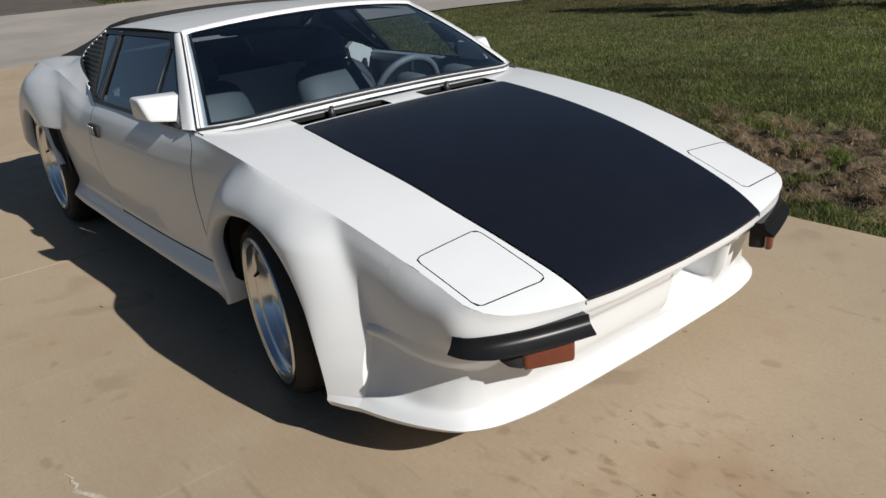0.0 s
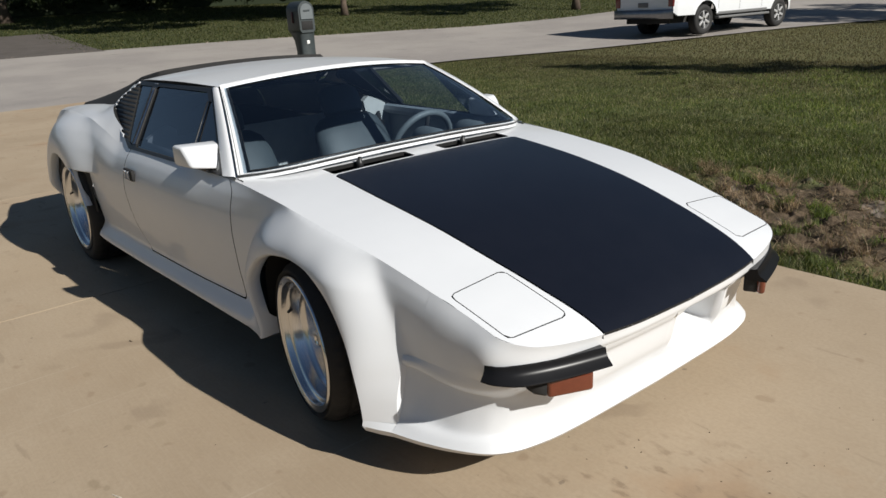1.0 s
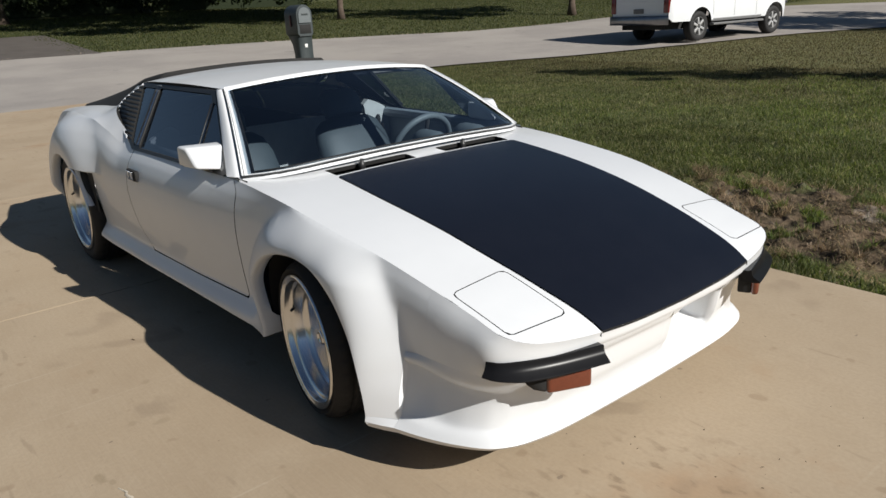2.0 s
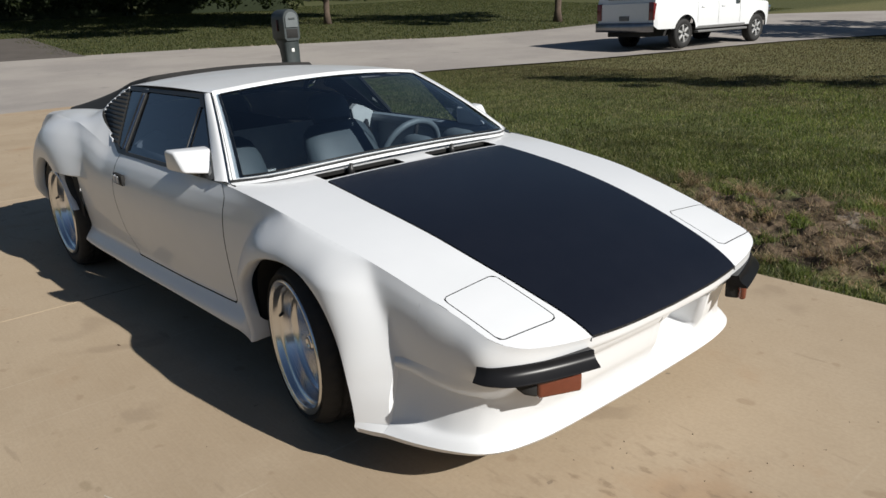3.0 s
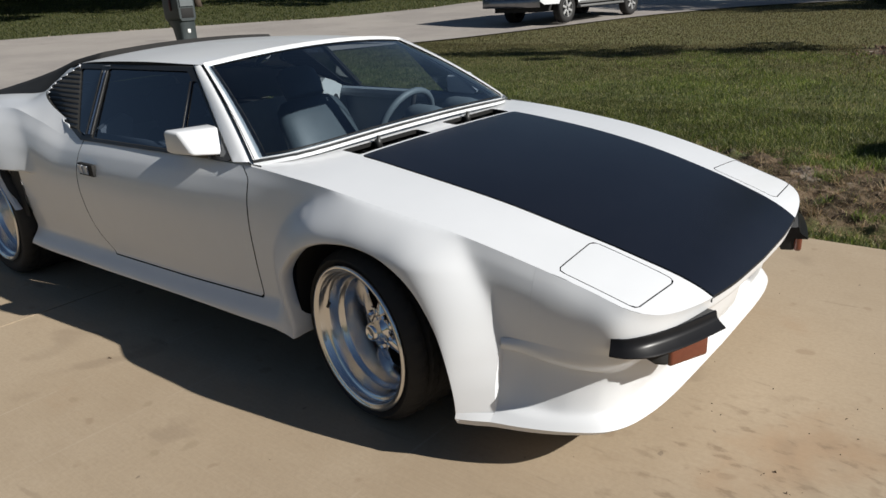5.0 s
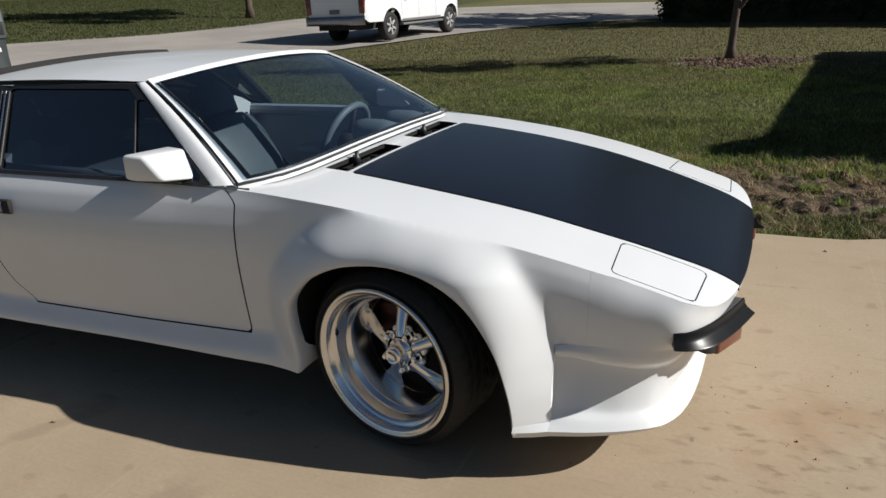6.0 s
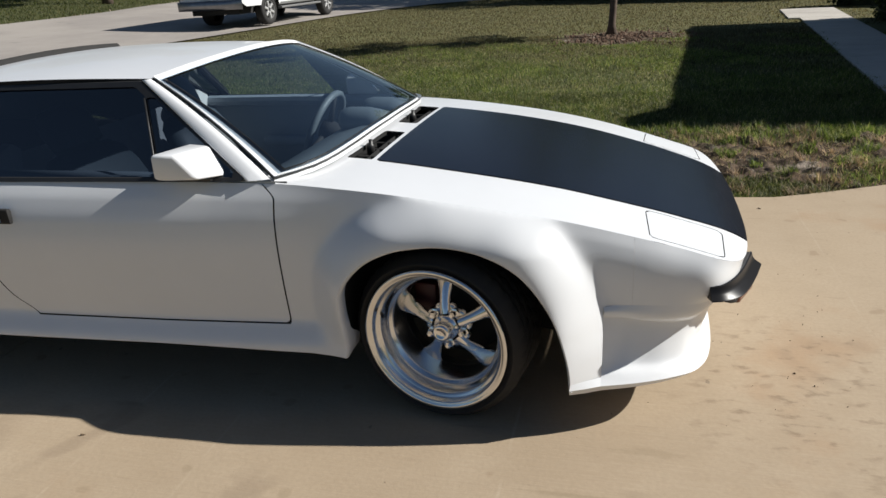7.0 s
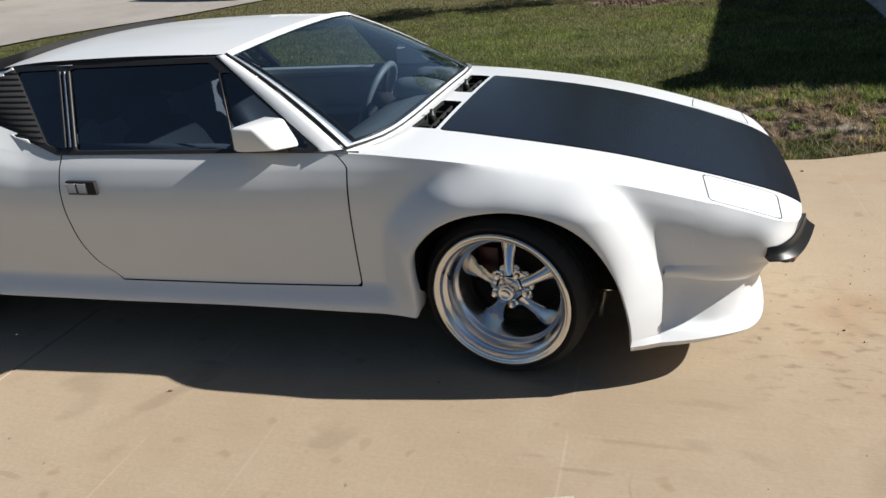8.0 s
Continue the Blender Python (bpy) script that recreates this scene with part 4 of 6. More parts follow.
# bumpers and turn signals
RUBBER = material("polished_rubber", (0.008, 0.008, 0.009), 0.30, spec=0.16, second=(0.011, 0.011, 0.012), scale=25)
B0 = path((0.776, -0.698, 0.433), (0.806, -0.688, 0.432), (0.842, -0.652, 0.431), (0.879, -0.575, 0.429), (0.910, -0.482, 0.427), (0.935, -0.392, 0.426))
bm = bmesh.new()
rows = []
for k in range(30):
    q = k / 29
    p = Vector(B0(q))
    t = (Vector(B0(min(q + 0.01, 1))) - Vector(B0(max(q - 0.01, 0)))).normalized()
    o = Vector((-t.y, t.x, 0)).normalized() * -1
    if o.x < 0 and o.y > 0:
        o = -o
    front = 0.35 + 0.65 * float(step(0.10, 0.34, q))
    tall = 0.82 + 0.18 * float(step(0.0, 0.3, q)) - 0.12 * q
    prof = [(-0.06, 0.024), (-0.022, 0.025), (-0.017, 0.028), (-0.013, 0.026), (-0.012, 0.021), (-0.008 - 0.002 * front, 0.010), (-0.004 + 0.001 * front, 0.000), (0.004 + 0.010 * front, -0.012), (0.006 + 0.012 * front, -0.016), (0.006 + 0.011 * front, -0.019), (0.003, -0.020), (-0.045, -0.021)]
    prof = [(a, b * tall) for a, b in prof]
    rows.append([tuple(p + o * a + Vector((0, 0, b))) for a, b in prof])
vs = loft(bm, rows, close=True)
bm.faces.new(vs[0][::-1])
bm.faces.new(vs[-1])
bmesh.ops.recalc_face_normals(bm, faces=bm.faces)
both("bumper", bm, RUBBER, car, "black rubber corner bumper")
bm = bmesh.new()
box(bm, -0.064, 0.068, -0.028, -0.002, -0.031, 0.028, 0.011, 4)
bmesh.ops.transform(bm, matrix=pose(0.874, -0.490, 0.376, 0, 0, 66), verts=bm.verts)
both("turn_signal", bm, AMBER, car, "dull amber turn signal lens")
bm = bmesh.new()
loft(bm, [[(x, y, z) for y, z in ((0.035, h1), (-0.018 * k_, h1), (-0.022 * k_, h1 - 0.006), (-0.022 * k_, -h0 + 0.006), (-0.016 * k_, -h0), (0.035, -h0))] for x, k_, h0, h1 in ((-0.112, 0.1, 0.004, 0.026), (-0.095, 0.6, 0.018, 0.026), (-0.068, 0.95, 0.026, 0.026), (-0.060, 0.95, 0.026, 0.026))], close=True)
box(bm, -0.066, 0.064, -0.004, 0.040, -0.028, 0.030, 0.006)
bmesh.ops.recalc_face_normals(bm, faces=bm.faces)
bmesh.ops.transform(bm, matrix=pose(0.874, -0.490, 0.376, 0, 0, 66), verts=bm.verts)
both("signal_housing", bm, DARK, car)

# door mirrors: white wedge housings on black feet
def mirror_shape():
    bm = bmesh.new()
    for p in ((-0.852, -0.838, 0.868), (-0.855, -0.838, 0.786), (-0.815, -0.676, 0.866), (-0.815, -0.676, 0.784), (-0.775, -0.832, 0.866), (-0.715, -0.822, 0.788), (-0.735, -0.686, 0.862), (-0.648, -0.706, 0.776)):
        bm.verts.new(p)
    bmesh.ops.convex_hull(bm, input=bm.verts)
    bmesh.ops.dissolve_limit(bm, angle_limit=0.06, verts=bm.verts, edges=bm.edges)
    bmesh.ops.bevel(bm, geom=list(bm.edges), offset=0.011, segments=4, affect="EDGES", profile=0.5)
    bmesh.ops.recalc_face_normals(bm, faces=bm.faces)
    return bm


mirror_l = both("door_mirror", mirror_shape(), WHITE, car, "white wedge-shaped door mirror")
bm = bmesh.new()
box(bm, -0.80, -0.70, -0.775, -0.71, 0.768, 0.790, 0.006)
for foot_o, m_o in zip(both("mirror_foot", bm, TRIM, car), mirror_l):
    foot_o.parent = m_o

# door handles
# Chrome flaps as plain pale blue, the sky's reflection painted into the colour.
FLAP = material("sky_pale_flap", (0.42, 0.47, 0.54), 0.3, second=(0.36, 0.40, 0.46), scale=40, coat=0.4)
for s in (-1, 1):
    bm = bmesh.new()
    yy = float(side_y(-1.49, 0.655))
    box(bm, -1.538, -1.416, s * yy - 0.012, s * yy + 0.006, 0.638, 0.688, 0.004)
    h = part("door_handle", bm, DARK, doors[0 if s < 0 else 1], "black recessed door handle with chrome flaps")
    for x0 in (-1.531, -1.487):
        bm = bmesh.new()
        box(bm, x0, x0 + 0.035, s * (yy + (0.008 if s < 0 else 0.003)), s * (yy + (0.0145 if s < 0 else 0.0085)), 0.646, 0.680, 0.0015)
        part("flap", bm, FLAP, h)

# cowl: two black vents with a few deep ribs, and wiper posts
for y0, y1 in ((-0.448, -0.068), (0.088, 0.458)):
    bm = bmesh.new()
    Sheet(np.linspace(-0.42, -0.285, 6), np.linspace(y0 - 0.01, y1 + 0.01, 8)).into(bm, lambda x, y: (x, y, top_z(np.maximum(x, -0.5), y) - 0.042))
    vent = part("cowl_vent", bm, GAP, car, "black cowl air vent")
    for k in range(3):
        bm = bmesh.new()
        yr = y0 + (y1 - y0) * (0.25 + 0.25 * k)
        loft(bm, [[(x, yr + dy, float(top_z(-0.36, yr)) - dz) for x in np.linspace(-0.375, -0.294, 6)] for dy, dz in ((-0.004, 0.042), (-0.003, 0.022), (0.003, 0.022), (0.004, 0.042))])
        part("rib", bm, GAP, vent)
    bm = bmesh.new()
    loft(bm, [[(-0.335 + dx, y, float(top_z(-0.33, y)) - dz) for y in np.linspace(y0 + 0.004, y1 - 0.004, 8)] for dx, dz in ((-0.004, 0.042), (-0.003, 0.018), (0.003, 0.018), (0.004, 0.042))])
    part("rib", bm, GAP, vent)
    ym = -0.295 if y0 < 0 else 0.235
    bm = bmesh.new()
    tube(bm, [(-0.352, ym, 0.735), (-0.352, ym, 0.765), (-0.352, ym, 0.772), (-0.350, ym, 0.774), (-0.350, ym, 0.788)], [0.015, 0.014, 0.013, 0.008, 0.007], 12)
    part("wiper_post", bm, TRIM, vent)
# ---- wheels ----
def wheel(parent, m, width, tyre_r, rim_r, face):
    """A five-spoke alloy wheel under the car; its outer face looks to -y."""
    root = new("wheel")
    root.parent = parent
    root.matrix_basis = m
    h = width / 2
    bm = bmesh.new()
    prof = [(rim_r - 0.006, -h + 0.012), (rim_r + 0.004, -h + 0.004), (rim_r + 0.02, -h), (rim_r + (tyre_r - rim_r) * 0.45, -h - 0.010), (tyre_r - 0.024, -h - 0.004), (tyre_r - 0.008, -h + 0.012), (tyre_r - 0.001, -h + 0.03)]
    flat = np.linspace(-h + 0.034, h - 0.034, 25)
    prof += [(tyre_r - (0.007 if i % 6 == 3 else 0.0), float(q)) for i, q in enumerate(flat)]
    prof += [(tyre_r - 0.001, h - 0.03), (tyre_r - 0.01, h - 0.01), (tyre_r - 0.03, h), (rim_r, h - 0.01)]
    # slanting tread slots between the grooves
    turns = 180
    rows = []
    for r, q in prof:
        ring = []
        for k in range(turns):
            cut = 0.0055 if r > tyre_r - 0.002 and (k + 9 * abs(q) / h) % 5 < 1.2 else 0.0
            ring.append(((r - cut) * math.cos(2 * math.pi * k / turns), q, (r - cut) * math.sin(2 * math.pi * k / turns)))
        rows.append(ring)
    loft(bm, rows, close=True)
    part("tyre", bm, TYRE, root, "black low-profile tyre")
    bm = bmesh.new()
    # the lip stands proud and steps down over turned rings into the dish
    prof = [(rim_r - 0.004, -h + 0.02), (rim_r + 0.008, -h - 0.004), (rim_r + 0.004, -h - 0.012), (rim_r - 0.006, -h - 0.012), (rim_r - 0.009, -h - 0.006), (rim_r - 0.013, -h - 0.007), (rim_r - 0.017, -h - 0.002), (rim_r - 0.018, -h + 0.014), (rim_r - 0.024, -h + 0.018), (rim_r - 0.030, -h + 0.020), (rim_r - 0.034, -h + 0.028), (rim_r - 0.038, -h + 0.055), (rim_r - 0.042, -h + 0.066), (rim_r - 0.050, -h + 0.070), (rim_r - 0.053, -h + 0.076), (rim_r - 0.056, face + 0.01), (rim_r - 0.060, face + 0.018)]
    lathe(bm, prof, 80)
    rim = part("rim", bm, RIM, root, "polished deep-dish alloy rim")
    # Inner barrel in matt black, standing for the shade behind the spokes.
    bm = bmesh.new()
    lathe(bm, [(rim_r - 0.060, face + 0.018), (rim_r - 0.056, face + 0.03), (rim_r - 0.05, h - 0.03), (rim_r - 0.01, h - 0.01)], 48)
    part("barrel", bm, DARK, rim)
    inner = rim_r - 0.056
    for k in range(5):
        bm = bmesh.new()
        a = math.radians(90 + 72 * k + 6)
        rows = []
        for j in range(16):
            t = j / 15
            r = 0.048 + (inner - 0.048) * t
            half = 0.0215 - 0.003 * math.sin(t * math.pi) + 0.019 * t**2.2
            y = face - 0.026 + 0.050 * t**1.2
            d = 0.024 * (1 - 0.35 * t)
            n = 14
            rows.append([(r, y + d * math.sin(2 * math.pi * q / n) * (0.6 if math.sin(2 * math.pi * q / n) > 0 else 1.0), half * math.cos(2 * math.pi * q / n)) for q in range(n)])
        vs = loft(bm, rows, close=True)
        bmesh.ops.transform(bm, matrix=Matrix.Rotation(-a, 4, "Y"), verts=bm.verts)
        bmesh.ops.recalc_face_normals(bm, faces=bm.faces)
        part("spoke", bm, CHROME, rim)
    bm = bmesh.new()
    n_, prof = 60, [(0.30, -0.030), (0.9, -0.032), (1.0, -0.027), (1.0, 0.0), (0.8, 0.02)]
    loft(bm, [[(0.074 * q * (1 + 0.05 * (1 if k % 6 < 3 else -1) * (q > 0.95)) * math.cos(2 * math.pi * k / n_), face + y_, 0.074 * q * (1 + 0.05 * (1 if k % 6 < 3 else -1) * (q > 0.95)) * math.sin(2 * math.pi * k / n_)) for k in range(n_)] for q, y_ in prof], close=True)
    hub = part("hub", bm, STEEL, root)
    bm = bmesh.new()
    lathe(bm, [(0.042, face - 0.025), (0.044, face - 0.044), (0.040, face - 0.052), (0.031, face - 0.054), (0.031, face - 0.080), (0.026, face - 0.090), (0.018, face - 0.094), (0.016, face - 0.088), (0.001, face - 0.090)], 32)
    part("centre_cap", bm, CHROME, hub)
    for k in range(5):
        a = math.radians(90 + 72 * k + 44)
        bm = bmesh.new()
        lathe(bm, [(0.016, face - 0.03), (0.016, face - 0.040), (0.011, face - 0.042), (0.011, face - 0.060), (0.006, face - 0.066), (0.0005, face - 0.066)], 6)
        bmesh.ops.transform(bm, matrix=Matrix.Translation((0.058 * math.cos(a), 0, 0.058 * math.sin(a))), verts=bm.verts)
        part("lug_nut", bm, CHROME, hub)
    # Disc in the same black, painting in the shade inside the wheel.
    bm = bmesh.new()
    lathe(bm, [(0.0005, face + 0.075), (0.145, face + 0.075), (0.150, face + 0.08), (0.150, face + 0.10)], 40)
    part("brake_disc", bm, DARK, root)
    bm = bmesh.new()
    box(bm, -0.15, -0.07, face + 0.045, face + 0.12, -0.03, 0.10, 0.012)
    part("brake_caliper", bm, material("red_caliper", (0.06, 0.008, 0.008), 0.5, second=(0.04, 0.006, 0.006), scale=20), root, "dark red brake caliper")
    bm = bmesh.new()
    a = math.radians(165)
    tube(bm, [((rim_r - 0.03) * math.cos(a), -h + 0.03, (rim_r - 0.03) * math.sin(a)), ((rim_r - 0.045) * math.cos(a), -h + 0.012, (rim_r - 0.045) * math.sin(a))], [0.006, 0.005], 8)
    part("valve", bm, TRIM, root)
    return root


wheel(car, pose(0.0, -0.675, 0.280, 0, 0, -9), 0.235, 0.280, 0.230, 0.02)
wheel(car, pose(0.0, 0.675, 0.280, 0, 0, 171), 0.235, 0.280, 0.230, 0.02)
wheel(car, pose(-2.515, -0.725, 0.325), 0.33, 0.325, 0.240, 0.04)
wheel(car, pose(-2.515, 0.725, 0.325, 0, 0, 180), 0.33, 0.325, 0.240, 0.04)


# ---- cabin trim ----
def cushion(bm, rows):
    """A padded shape over (height, forward, half width, half depth) rounds."""
    rings = []
    for z, x, w, d in rows:
        rings.append([(x + d * math.copysign(abs(math.cos(a)) ** 0.8, math.cos(a)), w * math.copysign(abs(math.sin(a)) ** 0.75, math.sin(a)), z) for a in np.linspace(0, 2 * math.pi, 29)[:-1]])
    vs = loft(bm, rings, close=True)
    bm.faces.new(vs[0][::-1])
    bm.faces.new(vs[-1])
    bmesh.ops.recalc_face_normals(bm, faces=bm.faces)
    return bm


def seat(y0):
    """A reclined bucket seat with a tall headrest."""
    root = new("seat")
    root.parent = car
    lean = pose(-1.30, y0, 0.34, 0, -27, 0)
    bm = bmesh.new()
    box(bm, -1.32, -0.82, y0 - 0.23, y0 + 0.23, 0.28, 0.44, 0.05, 4)
    part("cushion", bm, SEAT, root)
    bm = cushion(bmesh.new(), [(0.0, 0, 0.20, 0.05), (0.02, 0, 0.225, 0.065), (0.2, 0.01, 0.235, 0.075), (0.36, 0.005, 0.225, 0.07), (0.44, 0.0, 0.20, 0.06), (0.475, -0.005, 0.16, 0.045), (0.485, -0.005, 0.11, 0.025)])
    bmesh.ops.transform(bm, matrix=lean, verts=bm.verts)
    part("backrest", bm, SEAT, root)
    bm = cushion(bmesh.new(), [(0.475, 0.005, 0.08, 0.025), (0.49, 0.01, 0.12, 0.045), (0.56, 0.012, 0.13, 0.05), (0.62, 0.01, 0.12, 0.045), (0.645, 0.008, 0.09, 0.03), (0.652, 0.006, 0.05, 0.015)])
    bmesh.ops.transform(bm, matrix=lean, verts=bm.verts)
    part("headrest", bm, DARKGREY, root)
    return tagged(root, "grey leather bucket seat")


SEAT = material("seat_leather", (0.070, 0.086, 0.094), 0.5, second=(0.055, 0.067, 0.074), scale=9, bump=0.12, bump_scale=160)
DARKGREY = material("dark_grey_leather", (0.085, 0.10, 0.11), 0.5, second=(0.065, 0.078, 0.085), scale=9, bump=0.12, bump_scale=160)
seat(-0.36)
seat(0.36)
bm = bmesh.new()
prof = [(-0.42, 0.742), (-0.56, 0.735), (-0.70, 0.700), (-0.74, 0.660), (-0.72, 0.52), (-0.60, 0.45), (-0.42, 0.45)]
rows = [[(x, y, z - 0.03 * step(0.5, 0.72, abs(y))) for x, z in prof] for y in np.linspace(-0.70, 0.70, 24)]
rows = [[(float(a), float(b), float(c)) for a, b, c in r] for r in rows]
loft(bm, rows)
dash = part("dashboard", bm, GREY, car, "grey padded dashboard")
# two tubular instrument pods, rounded at the driver's end
for yp, xp in ((0.24, -0.665), (0.475, -0.645)):
    bm = bmesh.new()
    tube(bm, [(xp - 0.012, yp, 0.742), (xp - 0.004, yp, 0.743), (xp + 0.012, yp, 0.744), (xp + 0.04, yp, 0.746), (xp + 0.12, yp, 0.744), (xp + 0.22, yp, 0.730)], [0.030, 0.046, 0.055, 0.058, 0.058, 0.05], 20)
    pod = part("instrument_pod", bm, GREY, dash)
    bm = bmesh.new()
    tube(bm, [(xp - 0.0135, yp, 0.742), (xp - 0.016, yp, 0.742)], [0.028, 0.026], 16)
    part("dial", bm, DARK, pod)
bm = bmesh.new()
wheel_m = pose(-0.812, 0.36, 0.682, 0, -66, 0)
tube(bm, [tuple(wheel_m @ Vector((0.172 * math.cos(2 * math.pi * k / 40), 0.172 * math.sin(2 * math.pi * k / 40), 0))) for k in range(40)], 0.0155, 10, closed=True)
steer = part("steering_wheel", bm, GREY, car, "grey leather-rimmed steering wheel")
for a in (0, 120, 240):
    bm = bmesh.new()
    tube(bm, [tuple(wheel_m @ Vector((r * math.cos(radians(a)), r * math.sin(radians(a)), -0.02 * (1 - r / 0.17)))) for r in (0.03, 0.1, 0.165)], [0.016, 0.011, 0.010], 8)
    part("steering_spoke", bm, DARK, steer)
bm = bmesh.new()
tube(bm, [tuple(wheel_m @ Vector((0, 0, q))) for q in (0.012, -0.03, -0.2)], [0.045, 0.05, 0.03], 16)
part("steering_boss", bm, DARK, steer)
# door cards, bulkhead and floor
# Grey trim lifted in colour, partly painting in the windscreen's sky haze.
CARD = material("pale_door_trim", (0.33, 0.37, 0.40), 0.55, second=(0.28, 0.32, 0.35), scale=9, bump=0.12, bump_scale=160)
bm = bmesh.new()
Sheet(np.linspace(-1.64, -0.5, 20), np.linspace(0.26, 0.765, 10)).into(bm, lambda x, z: (x, -0.715 - 0.03 * step(0.5, 0.76, z) + 0.02 * step(0.62, 0.70, z) * step(0.765, 0.74, z) * 0, z))
both("door_card", bm, CARD, car, "pale blue-grey pleated door trim")
bm = bmesh.new()
tube(bm, [(-1.60, -0.715, 0.755), (-1.1, -0.715, 0.755), (-0.6, -0.705, 0.75)], 0.028, 8)
both("door_cap", bm, CARD, car)
bm = bmesh.new()
box(bm, -1.30, -0.85, -0.715, -0.655, 0.53, 0.58, 0.02, 3)
both("armrest", bm, CARD, car)
bm = bmesh.new()
loft(bm, [[(-1.70, y, 0.25), (-1.74, y, 0.60), (-1.78, y, 0.76)] for y in np.linspace(-0.73, 0.73, 10)])
part("bulkhead", bm, PALE, car, "pale trimmed rear bulkhead")
for s in (-1, 1):
    bm = bmesh.new()
    outline = [(0.550, 0.815), (0.585, 0.842), (0.640, 0.822), (0.700, 0.790), (0.725, 0.70), (0.735, 0.50), (0.615, 0.50), (0.575, 0.68)]
    vs = loft(bm, [[(x, s * y, z) for y, z in outline] for x in (-1.64, -1.605, -1.60)], close=True)
    bm.faces.new(vs[-1])
    bmesh.ops.recalc_face_normals(bm, faces=bm.faces)
    post = part("belt_pillar", bm, PALE, car, "pale pillar trim with a belt loop", angle=0.4)
    bm = bmesh.new()
    tube(bm, [(-1.592, s * 0.645, 0.745), (-1.585, s * 0.635, 0.725), (-1.588, s * 0.64, 0.69), (-1.592, s * 0.65, 0.66)], [0.008, 0.017, 0.015, 0.007], 10)
    part("belt_loop", bm, DARK, post)
    bm = bmesh.new()
    loft(bm, [[(-1.58 + 0.022 * k, s * 0.64, 0.70), (-1.45 + 0.022 * k, s * 0.56, 0.62), (-1.28 + 0.022 * k, s * 0.585, 0.42)] for k in (0, 1, 2)])
    part("seat_belt", bm, DARK, car)
bm = bmesh.new()
box(bm, -1.60, -0.62, -0.10, 0.10, 0.24, 0.46, 0.03, 3)
part("console", bm, GREY, car)
bm = bmesh.new()
Sheet(np.linspace(-1.75, -0.38, 6), np.linspace(-0.72, 0.72, 6)).into(bm, lambda x, y: (x, y, x * 0 + 0.265))
part("cabin_carpet", bm, CARPET, car)
bm = bmesh.new()
Sheet(np.linspace(-1.95, -1.02, 12), np.linspace(-0.54, 0.54, 12)).into(bm, lambda x, y: (x, y, roof_z(x, y) - 0.03), flip=True)
part("headlining", bm, CARPET, car)
# ---- lawn: blades of grass, thick near the drive ----
def bare(x, y):
    """1 on the trodden corner by the drive and the mulch ring, 0 on full turf."""
    wob = 0.22 * np.sin(3.1 * x + 1.7 * y) + 0.18 * np.sin(7.3 * x - 4.1 * y) + 0.14 * np.sin(13 * y + 5 * x)
    d = np.minimum(np.hypot((x - 0.9) / 2.2, (y - 2.75) / 0.80), np.hypot((x - 2.6) / 1.8, (y - 2.45) / 0.75)) + wob
    e = np.hypot((x - 0.27) / 1.1, (y - 10.85) / 1.15) + wob * 0.5
    return np.maximum(0.975 * step(1.12, 0.88, d), step(1.05, 0.85, e))


def lump(x, y):
    """Clods and hollows of the trodden soil by the drive."""
    x, y = np.asarray(x, float), np.asarray(y, float)
    wx, wy = x + 0.09 * np.sin(5.1 * y + 1.3 * x), y + 0.09 * np.sin(4.3 * x + 0.7)
    h = 0.8 * np.sin(9.1 * wx + 2.7 * wy) * np.sin(11.3 * wy - 3.1 * wx + 1) + 0.8 * np.sin(19 * wx - 7 * wy + 2) * np.sin(23 * wy + 5 * wx) + 0.55 * np.sin(41 * wx + 17 * wy) * np.sin(37 * wy - 11 * wx)
    inside = step(1.58, 1.75, y) * step(4.2, 3.7, y) * step(-1.9, -1.4, x) * step(4.6, 4.3, x)
    return inside * bare(x, y) * (0.010 + 0.030 * h)


